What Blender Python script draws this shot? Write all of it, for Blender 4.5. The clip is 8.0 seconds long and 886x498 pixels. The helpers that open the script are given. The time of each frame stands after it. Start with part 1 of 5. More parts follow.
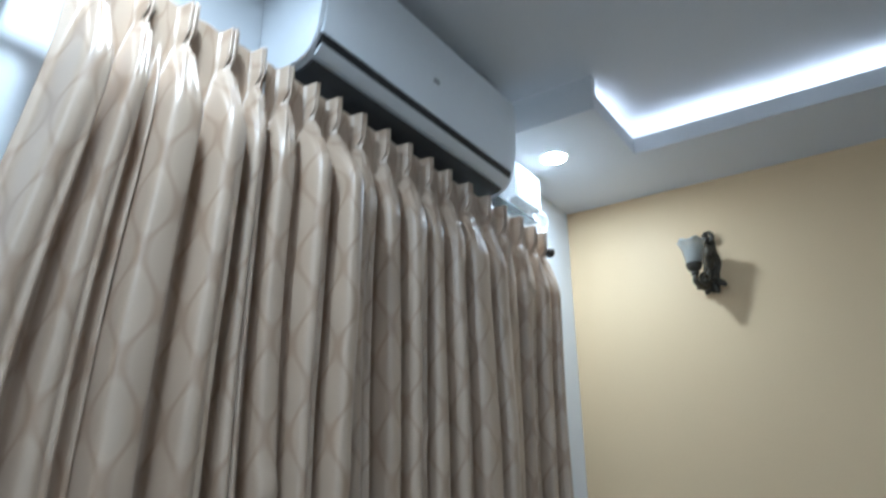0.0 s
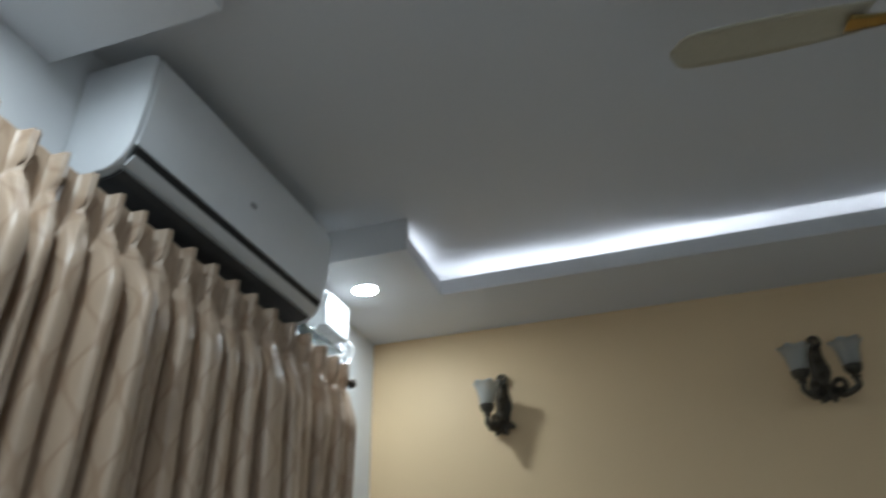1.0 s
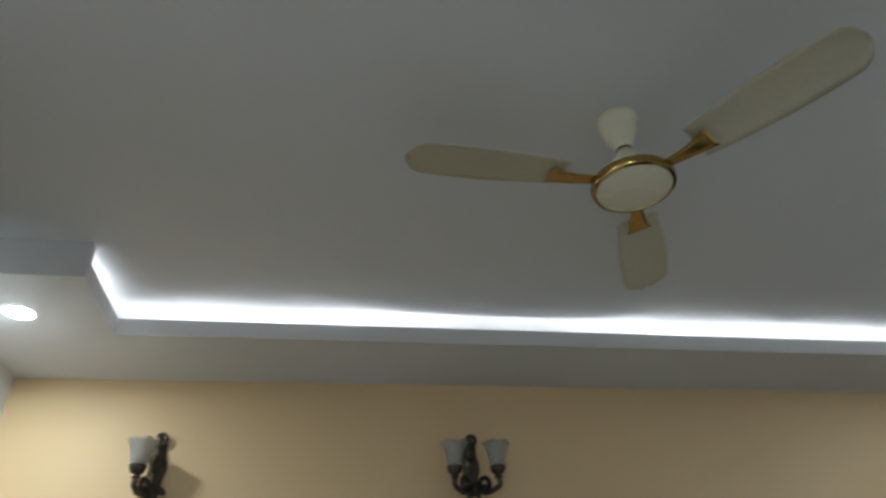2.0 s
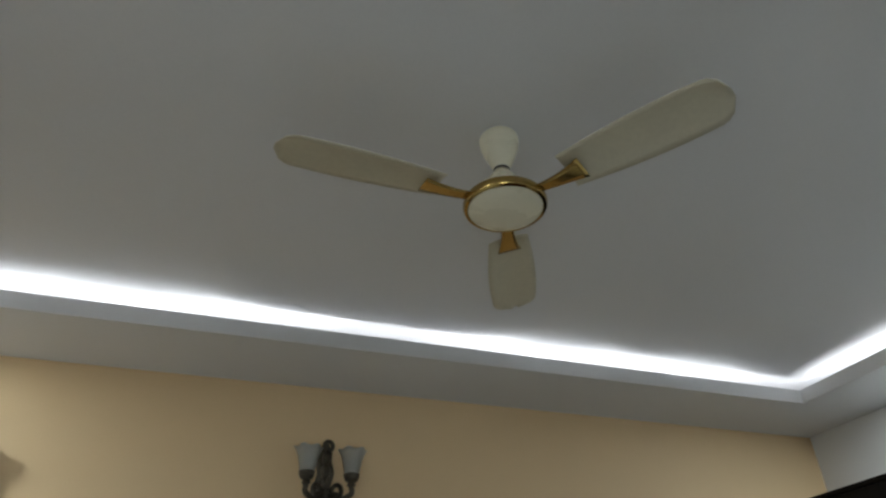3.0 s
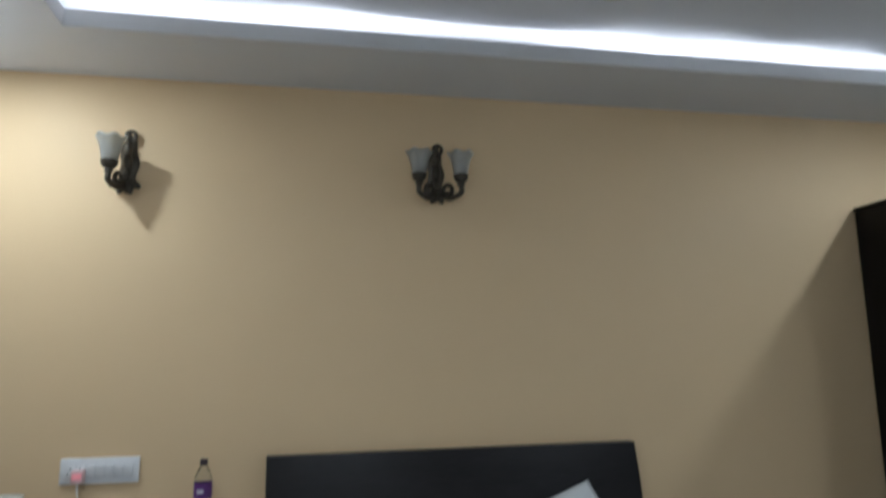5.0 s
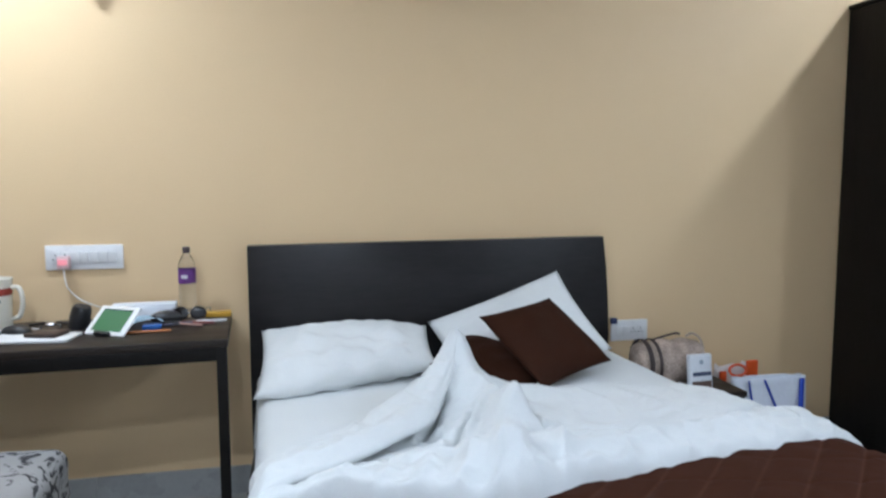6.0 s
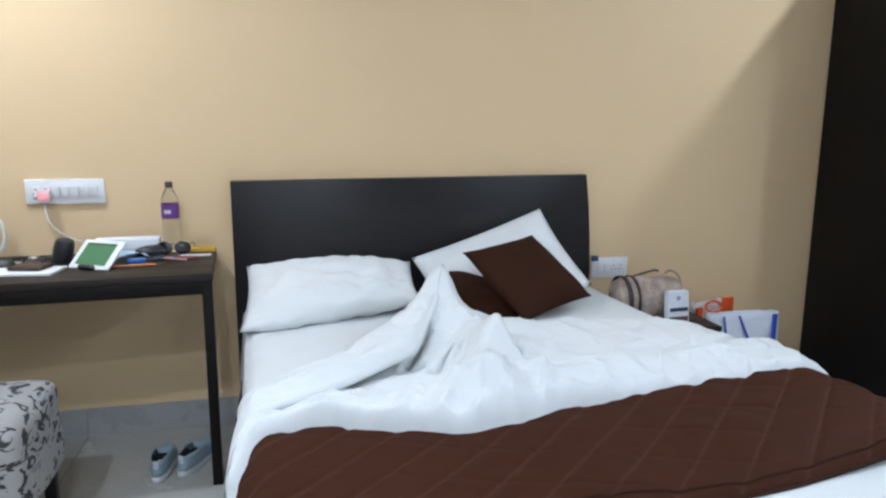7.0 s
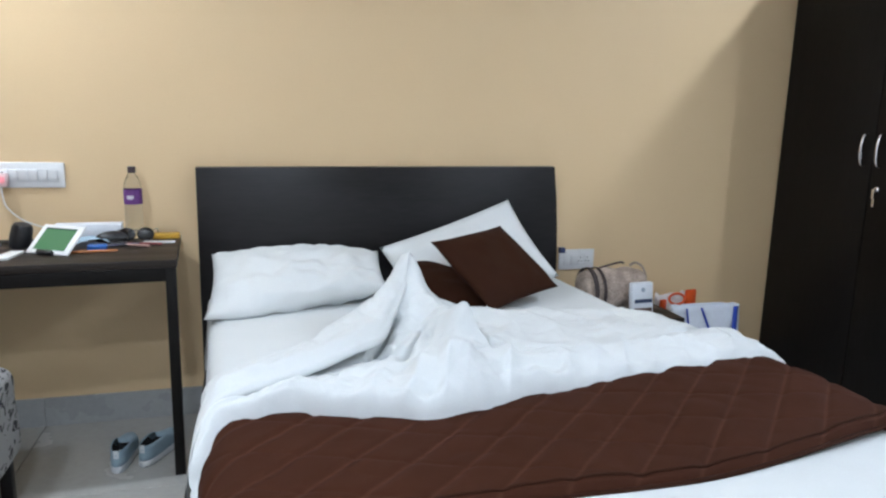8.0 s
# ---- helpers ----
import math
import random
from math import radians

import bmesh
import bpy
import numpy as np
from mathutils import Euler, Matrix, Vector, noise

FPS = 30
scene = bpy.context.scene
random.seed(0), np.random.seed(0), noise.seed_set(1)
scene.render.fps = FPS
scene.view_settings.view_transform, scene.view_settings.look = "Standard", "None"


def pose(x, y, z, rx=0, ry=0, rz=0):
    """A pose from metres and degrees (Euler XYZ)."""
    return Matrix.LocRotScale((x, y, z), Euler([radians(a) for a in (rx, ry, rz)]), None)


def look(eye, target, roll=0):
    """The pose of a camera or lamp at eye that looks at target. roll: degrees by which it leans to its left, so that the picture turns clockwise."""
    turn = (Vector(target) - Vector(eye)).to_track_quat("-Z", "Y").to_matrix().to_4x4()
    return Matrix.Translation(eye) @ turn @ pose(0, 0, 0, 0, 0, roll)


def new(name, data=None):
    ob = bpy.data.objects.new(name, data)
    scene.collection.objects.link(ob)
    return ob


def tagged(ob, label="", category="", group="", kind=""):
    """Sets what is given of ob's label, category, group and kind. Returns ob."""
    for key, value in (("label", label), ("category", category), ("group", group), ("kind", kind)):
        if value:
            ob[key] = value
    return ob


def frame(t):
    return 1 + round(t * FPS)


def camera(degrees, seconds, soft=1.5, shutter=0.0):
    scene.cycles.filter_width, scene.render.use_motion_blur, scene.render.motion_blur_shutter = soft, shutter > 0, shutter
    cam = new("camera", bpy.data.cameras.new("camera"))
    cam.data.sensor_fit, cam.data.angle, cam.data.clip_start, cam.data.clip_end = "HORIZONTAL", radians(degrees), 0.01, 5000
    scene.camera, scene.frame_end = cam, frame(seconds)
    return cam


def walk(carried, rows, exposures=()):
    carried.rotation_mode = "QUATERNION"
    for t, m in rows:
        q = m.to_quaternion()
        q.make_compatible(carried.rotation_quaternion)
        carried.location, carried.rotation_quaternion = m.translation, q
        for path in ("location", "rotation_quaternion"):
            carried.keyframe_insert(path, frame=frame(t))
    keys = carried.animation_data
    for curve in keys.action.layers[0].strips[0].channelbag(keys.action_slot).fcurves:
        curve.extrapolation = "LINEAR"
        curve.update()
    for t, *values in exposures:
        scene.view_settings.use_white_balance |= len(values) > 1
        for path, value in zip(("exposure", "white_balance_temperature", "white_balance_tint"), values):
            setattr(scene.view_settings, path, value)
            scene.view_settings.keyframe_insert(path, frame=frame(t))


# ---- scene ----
from mathutils.bvhtree import BVHTree

cam = camera(65.9, 8.0, soft=2.3, shutter=0.4)
PATH = [
    (0, (1.222, -2.88, 1.321), (0.167, -1.321, 1.995), -0.5),
    (0.2, (1.289, -2.865, 1.353), (0.249, -1.327, 2.096), -1.0),
    (0.4, (1.273, -2.9, 1.336), (0.39, -1.315, 2.176), -0.5),
    (0.5, (1.269, -2.909, 1.33), (0.447, -1.307, 2.2), -1.0),
    (0.6, (1.285, -2.911, 1.329), (0.513, -1.297, 2.222), -0.5),
    (1, (1.285, -2.907, 1.351), (0.76, -1.244, 2.33), -1.3),
    (1.5, (1.275, -2.869, 1.397), (1.232, -1.181, 2.469), -4.4),
    (2, (1.286, -2.89, 1.394), (1.598, -1.25, 2.495), -3.2),
    (2.2, (1.33, -2.885, 1.401), (1.701, -1.269, 2.519), -2.7),
    (3.3, (1.402, -2.877, 1.429), (2.01, -1.316, 2.521), -1.8),
    (3.5, (1.408, -2.871, 1.438), (1.993, -1.283, 2.506), -1.4),
    (4, (1.391, -2.855, 1.398), (1.843, -1.143, 2.328), -2.0),
    (4.5, (1.397, -2.847, 1.391), (1.79, -1.001, 2.055), -0.7),
    (5, (1.39, -2.892, 1.392), (1.753, -0.953, 1.724), -0.7),
    (5.2, (1.398, -2.88, 1.367), (1.754, -0.921, 1.558), -1.0),
    (6.3, (1.425, -2.892, 1.282), (1.862, -0.956, 1.034), 0.2),
    (6.5, (1.426, -2.894, 1.279), (1.879, -0.965, 1.01), 0.3),
    (7, (1.419, -2.91, 1.268), (1.867, -0.994, 0.913), 0.3),
    (7.5, (1.426, -2.908, 1.267), (1.93, -1.012, 0.879), 0.7),
    (8, (1.419, -2.913, 1.25), (1.956, -1.023, 0.88), 1.4),
]
walk(cam, [(t, look(eye, target, roll)) for t, eye, target, roll in PATH],
     [(0.0, 0.4, 5350, 6), (0.5, -0.08, 5800, 8), (1.0, -0.3, 6100, 7), (1.5, -0.15, 6400, 6), (2.2, 0.1, 6600, 6), (3.5, 0.2, 6700, 8), (4.5, 0.30, 6250, 9), (5.2, 0.40, 5950, 10), (6.3, 1.48, 5850, 13), (8.0, 1.48, 6050, 13)])

# ---- light ----
world = bpy.data.worlds.new("night")
world.use_nodes = True
world.node_tree.nodes["Background"].inputs[0].default_value = (0.02, 0.025, 0.04, 1)
world.node_tree.nodes["Background"].inputs[1].default_value = 0.2
scene.world = world
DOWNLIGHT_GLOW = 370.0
COVE_GLOW = 27.0

# plan of the room, metres
RX, RY = 4.616, -3.55           # right wall, near wall
BAND, TOP = 2.590, 2.728        # hanging band and upper ceiling
TX0, TX1, TY0, TY1 = 0.490, 4.170, -0.430, -3.05
NOTCH0, NOTCH1 = -0.845, -2.022


# ---- materials ----
def node_mat(name, rough, metal=0.0):
    m = bpy.data.materials.new(name)
    m.use_nodes = True
    t = m.node_tree
    b = t.nodes["Principled BSDF"]
    b.inputs["Roughness"].default_value = rough
    b.inputs["Metallic"].default_value = metal
    return m, t, b


def mat(name, col, rough=0.5, metal=0.0, var=0.06, big=1.5, fine=70.0, bump=0.05, stretch=(1, 1, 1), spec=0.5, sheen=0.0, piece=0.0):
    """Base colour with variation at two scales, roughness wear and fine relief."""
    m, t, b = node_mat(name, rough, metal)
    N, L = t.nodes, t.links
    b.inputs["Specular IOR Level"].default_value = spec
    b.inputs["Sheen Weight"].default_value = sheen
    co = N.new("ShaderNodeTexCoord")
    mp = N.new("ShaderNodeMapping")
    mp.inputs["Scale"].default_value = stretch
    L.new(co.outputs["Object"], mp.inputs["Vector"])
    n1, n2 = N.new("ShaderNodeTexNoise"), N.new("ShaderNodeTexNoise")
    n1.inputs["Scale"].default_value, n1.inputs["Detail"].default_value = big, 4
    n2.inputs["Scale"].default_value, n2.inputs["Detail"].default_value = fine, 3
    L.new(mp.outputs[0], n1.inputs["Vector"])
    L.new(mp.outputs[0], n2.inputs["Vector"])
    add = N.new("ShaderNodeMath")
    add.operation = "ADD"
    L.new(n1.outputs["Fac"], add.inputs[0])
    L.new(n2.outputs["Fac"], add.inputs[1])
    last = add
    if piece:
        info = N.new("ShaderNodeObjectInfo")
        mul = N.new("ShaderNodeMath")
        mul.operation = "MULTIPLY_ADD"
        mul.inputs[1].default_value, mul.inputs[2].default_value = piece, -piece / 2
        L.new(info.outputs["Random"], mul.inputs[0])
        a2 = N.new("ShaderNodeMath")
        a2.operation = "ADD"
        L.new(add.outputs[0], a2.inputs[0])
        L.new(mul.outputs[0], a2.inputs[1])
        last = a2
    rng = N.new("ShaderNodeMapRange")
    rng.inputs["From Min"].default_value, rng.inputs["From Max"].default_value = 0.65, 1.35
    rng.inputs["To Min"].default_value, rng.inputs["To Max"].default_value = 1 - var, 1 + var
    L.new(last.outputs[0], rng.inputs["Value"])
    mix = N.new("ShaderNodeVectorMath")
    mix.operation = "SCALE"
    mix.inputs[0].default_value = col[:3]
    L.new(rng.outputs[0], mix.inputs["Scale"])
    L.new(mix.outputs[0], b.inputs["Base Color"])
    r2 = N.new("ShaderNodeMapRange")
    r2.inputs["From Min"].default_value, r2.inputs["From Max"].default_value = 0.3, 0.7
    r2.inputs["To Min"].default_value, r2.inputs["To Max"].default_value = max(0.02, rough - 0.08), min(1, rough + 0.08)
    L.new(n1.outputs["Fac"], r2.inputs["Value"])
    L.new(r2.outputs[0], b.inputs["Roughness"])
    if bump:
        bp = N.new("ShaderNodeBump")
        bp.inputs["Strength"].default_value = bump
        bp.inputs["Distance"].default_value = 0.01
        L.new(n2.outputs["Fac"], bp.inputs["Height"])
        L.new(bp.outputs[0], b.inputs["Normal"])
    return m


def glow(name, col, strength, base=0.8):
    m, t, b = node_mat(name, 0.5)
    b.inputs["Base Color"].default_value = (base, base, base, 1)
    b.inputs["Emission Color"].default_value = (*col, 1)
    b.inputs["Emission Strength"].default_value = strength
    return m


def glass(name, col, rough=0.05, ior=1.45):
    m, t, b = node_mat(name, rough)
    b.inputs["Base Color"].default_value = (*col, 1)
    b.inputs["Transmission Weight"].default_value = 1.0
    b.inputs["IOR"].default_value = ior
    return m


def two_tone(name, dark, light, mask_links, rough=0.6, spec=0.4, soft=(0.45, 0.55), bump=0.0, sheen=0.0):
    """Two colours mixed by the value that mask_links(tree) returns."""
    m, t, b = node_mat(name, rough)
    b.inputs["Specular IOR Level"].default_value = spec
    b.inputs["Sheen Weight"].default_value = sheen
    out = mask_links(t)
    ramp = t.nodes.new("ShaderNodeMapRange")
    ramp.inputs["From Min"].default_value, ramp.inputs["From Max"].default_value = soft
    t.links.new(out, ramp.inputs["Value"])
    mx = t.nodes.new("ShaderNodeMix")
    mx.data_type = "RGBA"
    mx.inputs["A"].default_value, mx.inputs["B"].default_value = (*dark, 1), (*light, 1)
    t.links.new(ramp.outputs[0], mx.inputs["Factor"])
    # uneven dye and the weave
    co = t.nodes.new("ShaderNodeTexCoord")
    nz = t.nodes.new("ShaderNodeTexNoise")
    nz.inputs["Scale"].default_value, nz.inputs["Detail"].default_value = 9.0, 8.0
    t.links.new(co.outputs["Object"], nz.inputs["Vector"])
    dye = t.nodes.new("ShaderNodeMapRange")
    dye.inputs["To Min"].default_value, dye.inputs["To Max"].default_value = 0.86, 1.14
    t.links.new(nz.outputs["Fac"], dye.inputs["Value"])
    tint = t.nodes.new("ShaderNodeMix")
    tint.data_type, tint.blend_type = "RGBA", "MULTIPLY"
    tint.inputs["Factor"].default_value = 1.0
    t.links.new(mx.outputs["Result"], tint.inputs["A"])
    t.links.new(dye.outputs[0], tint.inputs["B"])
    t.links.new(tint.outputs["Result"], b.inputs["Base Color"])
    if bump:
        bp = t.nodes.new("ShaderNodeBump")
        bp.inputs["Strength"].default_value, bp.inputs["Distance"].default_value = bump, 0.004
        t.links.new(ramp.outputs[0], bp.inputs["Height"])
        t.links.new(bp.outputs[0], b.inputs["Normal"])
    return m


def ogee(t):
    """Interlaced ogee trellis over the unrolled cloth."""
    N, L = t.nodes, t.links
    uv = N.new("ShaderNodeUVMap")
    uv.uv_map = "UVMap"
    sep = N.new("ShaderNodeSeparateXYZ")
    L.new(uv.outputs[0], sep.inputs[0])

    def calc(op, a, b):
        m = N.new("ShaderNodeMath")
        m.operation = op
        for k, v in enumerate((a, b)):
            if isinstance(v, float):
                m.inputs[k].default_value = v
            else:
                L.new(v, m.inputs[k])
        return m.outputs[0]
    across = calc("COSINE", calc("MULTIPLY", sep.outputs["X"], 2 * math.pi / 0.096), 0.0)
    down = calc("COSINE", calc("MULTIPLY", sep.outputs["Y"], 2 * math.pi / 0.185), 0.0)
    bend = calc("SINE", calc("MULTIPLY", down, 1.28), 0.0)
    return calc("ABSOLUTE", calc("ADD", across, bend), 0.0)


def stitch_lines(t):
    """Distance from the diagonal seams of a quilted cloth."""
    N, L = t.nodes, t.links
    co = N.new("ShaderNodeTexCoord")
    sep = N.new("ShaderNodeSeparateXYZ")
    L.new(co.outputs["UV"], sep.inputs[0])
    last = sep.outputs["X"]
    for op, v in (("FRACT", 0.0), ("SUBTRACT", 0.5), ("ABSOLUTE", 0.0), ("MULTIPLY_ADD", -2.0)):
        m = N.new("ShaderNodeMath")
        m.operation = op
        m.inputs[1].default_value = v
        m.inputs[2].default_value = 1.0
        L.new(last, m.inputs[0])
        last = m.outputs[0]
    return last


def brush_strokes(t):
    N, L = t.nodes, t.links
    co = N.new("ShaderNodeTexCoord")
    n1 = N.new("ShaderNodeTexNoise")
    n1.inputs["Scale"].default_value, n1.inputs["Detail"].default_value, n1.inputs["Distortion"].default_value = 14.0, 2.5, 2.2
    mp = N.new("ShaderNodeMapping")
    mp.inputs["Scale"].default_value = (0.8, 1.0, 1.5)
    mp.inputs["Rotation"].default_value = (0.5, 0.4, 0.6)
    L.new(co.outputs["Object"], mp.inputs["Vector"])
    L.new(mp.outputs[0], n1.inputs["Vector"])
    return n1.outputs["Fac"]


wall_paint = mat("cream_wall_paint", (0.745, 0.548, 0.322), 0.55, var=0.025, big=0.8, fine=160, bump=0.03, spec=0.3)
white_paint = mat("white_wall_paint", (0.80, 0.81, 0.82), 0.55, var=0.02, big=0.9, fine=150, bump=0.03, spec=0.3)
ceiling_paint = mat("ceiling_paint", (0.70, 0.70, 0.71), 0.7, var=0.02, big=0.7, fine=120, bump=0.02, spec=0.2)
tile_mat = mat("floor_tile", (0.43, 0.42, 0.39), 0.22, var=0.06, big=3, fine=40, bump=0.0, piece=0.25)
grout_mat = mat("grout", (0.25, 0.24, 0.22), 0.9, var=0.1, big=6)
skirt_mat = mat("skirting_tile", (0.36, 0.365, 0.36), 0.3, var=0.07, big=4, fine=50, bump=0.0, piece=0.2)
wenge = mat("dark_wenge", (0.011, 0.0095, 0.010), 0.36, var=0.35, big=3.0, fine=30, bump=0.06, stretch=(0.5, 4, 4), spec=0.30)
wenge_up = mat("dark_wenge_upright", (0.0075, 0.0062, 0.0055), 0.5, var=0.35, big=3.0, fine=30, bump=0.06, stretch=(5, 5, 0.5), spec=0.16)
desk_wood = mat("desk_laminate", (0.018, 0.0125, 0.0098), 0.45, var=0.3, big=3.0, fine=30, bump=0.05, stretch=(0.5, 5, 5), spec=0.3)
sheet_mat = mat("white_cotton", (0.695, 0.722, 0.725), 0.85, var=0.03, big=5, fine=220, bump=0.08, spec=0.15, sheen=0.2)
pillow_mat = mat("pillow_cotton", (0.70, 0.722, 0.718), 0.85, var=0.03, big=6, fine=200, bump=0.08, spec=0.15, sheen=0.2)
brown_cloth = two_tone("brown_quilt_cloth", (0.068, 0.026, 0.0148), (0.047, 0.0150, 0.0075), stitch_lines, rough=0.8, spec=0.10, soft=(0.01, 0.13), bump=0.10)
brown_cushion = mat("brown_cushion_cloth", (0.034, 0.0115, 0.0055), 0.8, var=0.15, big=8, fine=260, bump=0.2, spec=0.10)
curtain_mat = two_tone("champagne_satin", (0.385, 0.264, 0.172), (0.49, 0.366, 0.258), ogee, rough=0.44, spec=0.8, soft=(0.0, 0.50), bump=0.10, sheen=0.1)
stool_mat = two_tone("black_and_white_print", (0.035, 0.035, 0.037), (0.37, 0.36, 0.35), brush_strokes, rough=0.8, soft=(0.41, 0.47))
ac_white = mat("ac_plastic", (0.80, 0.82, 0.84), 0.45, var=0.015, big=2, fine=30, bump=0.0)
ac_grey = mat("ac_louver_plastic", (0.70, 0.71, 0.72), 0.35, var=0.02, big=2, fine=30, bump=0.0)
black_gap = mat("black_gap", (0.012, 0.012, 0.013), 0.6, var=0.2)
black_plastic = mat("black_plastic", (0.018, 0.018, 0.02), 0.35, var=0.2, big=8)
white_plastic = mat("white_plastic", (0.78, 0.78, 0.78), 0.3, var=0.02, big=8, bump=0.0)
bronze = mat("antique_bronze", (0.075, 0.065, 0.05), 0.42, metal=0.75, var=0.5, big=25, fine=120, bump=0.25)
frosted = mat("frosted_glass", (0.60, 0.61, 0.585), 0.4, var=0.06, big=12, fine=80, bump=0.05)
frosted.node_tree.nodes["Principled BSDF"].inputs["Transmission Weight"].default_value = 0.72
fan_cream = mat("fan_cream_enamel", (0.80, 0.76, 0.60), 0.3, var=0.03, big=6, bump=0.0)
fan_blade_mat = mat("fan_blade_enamel", (0.56, 0.52, 0.40), 0.4, var=0.06, big=4, bump=0.0)
gold = mat("polished_brass", (0.44, 0.30, 0.10), 0.18, metal=1.0, var=0.12, big=12, bump=0.0)
chrome = mat("brushed_chrome", (0.72, 0.72, 0.74), 0.22, metal=1.0, var=0.06, big=20, bump=0.0)
rod_mat = mat("dark_curtain_rod", (0.045, 0.032, 0.024), 0.4, metal=0.3, var=0.25, big=10)
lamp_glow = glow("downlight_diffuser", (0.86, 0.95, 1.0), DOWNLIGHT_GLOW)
cove_glow = glow("led_strip", (0.90, 0.94, 1.0), COVE_GLOW)
LOC = {}


# ---- builders ----
def obj(name, bm, material, smooth=40):
    me = bpy.data.meshes.new(name)
    bmesh.ops.recalc_face_normals(bm, faces=bm.faces)
    bm.to_mesh(me)
    bm.free()
    for p in me.polygons:
        p.use_smooth = True
    me.set_sharp_from_angle(angle=radians(smooth))
    me.materials.append(material)
    return new(name, me)


def thing(name, loc, label, category, group=""):
    e = new(name)
    e.empty_display_size = 0.05
    e.location = loc
    LOC[e] = Vector(loc)
    return tagged(e, label, category, group)


def part(name, bm, material, parent, label="", smooth=40):
    """One mesh, drawn in the room's coordinates, under a thing or under a part."""
    ob = obj(name, bm, material, smooth)
    ob.parent = parent
    if parent in LOC:
        ob.matrix_parent_inverse = Matrix.Translation(-LOC[parent])
    if label:
        tagged(ob, label)
    return ob


def solo(name, bm, material, label, category, group="", kind="", smooth=40):
    """A thing of one mesh, with its origin at the middle of its foot."""
    c = [v.co for v in bm.verts]
    lo = Vector([min(p[i] for p in c) for i in range(3)])
    hi = Vector([max(p[i] for p in c) for i in range(3)])
    base = Vector(((lo.x + hi.x) / 2, (lo.y + hi.y) / 2, lo.z))
    bmesh.ops.translate(bm, verts=bm.verts, vec=-base)
    ob = obj(name, bm, material, smooth)
    ob.location = base
    return tagged(ob, label, category, group, kind)


def fresh():
    return bmesh.new()


def box(bm, x0, y0, z0, x1, y1, z1, bevel=0.0, seg=2, m=None):
    mm = Matrix.Translation(((x0 + x1) / 2, (y0 + y1) / 2, (z0 + z1) / 2)) @ Matrix.Diagonal((abs(x1 - x0), abs(y1 - y0), abs(z1 - z0), 1))
    vs = bmesh.ops.create_cube(bm, size=1.0, matrix=(m @ mm) if m else mm)["verts"]
    if bevel:
        es = list({e for v in vs for e in v.link_edges})
        bmesh.ops.bevel(bm, geom=es, offset=bevel, segments=seg, profile=0.5, affect="EDGES")
    return bm


def ring_faces(bm, rings, close=True, cap=True):
    n = len(rings[0])
    for a, b in zip(rings, rings[1:]):
        for i in range(n if close else n - 1):
            j = (i + 1) % n
            bm.faces.new((a[i], a[j], b[j], b[i]))
    if cap:
        bm.faces.new(rings[0][::-1])
        bm.faces.new(rings[-1])


def lathe(bm, profile, n=28, m=None, cap=True):
    """profile: (radius, height) pairs, turned about z."""
    m = m or Matrix()
    rings = [[bm.verts.new(m @ Vector((max(r, 1e-4) * math.cos(2 * math.pi * i / n), max(r, 1e-4) * math.sin(2 * math.pi * i / n), z))) for i in range(n)] for r, z in profile]
    ring_faces(bm, rings, True, cap)
    return bm


def tube(bm, pts, r, n=8, cap=True):
    """A round bar along pts; r may be one radius or one for each point."""
    pts = [Vector(p) for p in pts]
    rs = r if isinstance(r, (list, tuple)) else [r] * len(pts)
    rings = []
    side = None
    for i, p in enumerate(pts):
        d = (pts[min(i + 1, len(pts) - 1)] - pts[max(i - 1, 0)]).normalized()
        if side is None:
            side = d.orthogonal().normalized()
        side = (side - d * side.dot(d)).normalized()
        up = d.cross(side)
        rings.append([bm.verts.new(p + (side * math.cos(2 * math.pi * k / n) + up * math.sin(2 * math.pi * k / n)) * rs[i]) for k in range(n)])
    ring_faces(bm, rings, True, cap)
    return bm


def spline(pts, n=10):
    """Smooth points through pts (Catmull-Rom)."""
    P = [Vector(p) for p in pts]
    P = [P[0] * 2 - P[1]] + P + [P[-1] * 2 - P[-2]]
    out = []
    for i in range(1, len(P) - 2):
        for k in range(n):
            t = k / n
            a, b, c, d = P[i - 1], P[i], P[i + 1], P[i + 2]
            out.append(0.5 * (2 * b + (c - a) * t + (2 * a - 5 * b + 4 * c - d) * t * t + (3 * b - a - 3 * c + d) * t ** 3))
    return out + [P[-2]]


def sheet_grid(bm, f, nu, nv, uv=None):
    """A grid of points f(u, v), u and v from 0 to 1; uv(u, v) gives the cloth's own metres."""
    vs = [[bm.verts.new(f(i / nu, j / nv)) for i in range(nu + 1)] for j in range(nv + 1)]
    lay = bm.loops.layers.uv.new("UVMap") if uv else None
    for j in range(nv):
        for i in range(nu):
            fc = bm.faces.new((vs[j][i], vs[j][i + 1], vs[j + 1][i + 1], vs[j + 1][i]))
            if uv:
                for lp, (a, b) in zip(fc.loops, ((i, j), (i + 1, j), (i + 1, j + 1), (i, j + 1))):
                    lp[lay].uv = uv(a / nu, b / nv)
    return bm


def smoothstep(a, b, x):
    t = min(1, max(0, (x - a) / (b - a)))
    return t * t * (3 - 2 * t)


def lerp_table(tab, x):
    if x <= tab[0][0]:
        return tab[0][1]
    for (x0, y0), (x1, y1) in zip(tab, tab[1:]):
        if x <= x1:
            t = (x - x0) / (x1 - x0)
            t = t * t * (3 - 2 * t)
            return y0 + (y1 - y0) * t
    return tab[-1][1]


def wrinkle(x, y, s, seed=0.0):
    return noise.noise(Vector((x * s, y * s, seed)))


# ---- the room ----
WT = 0.12


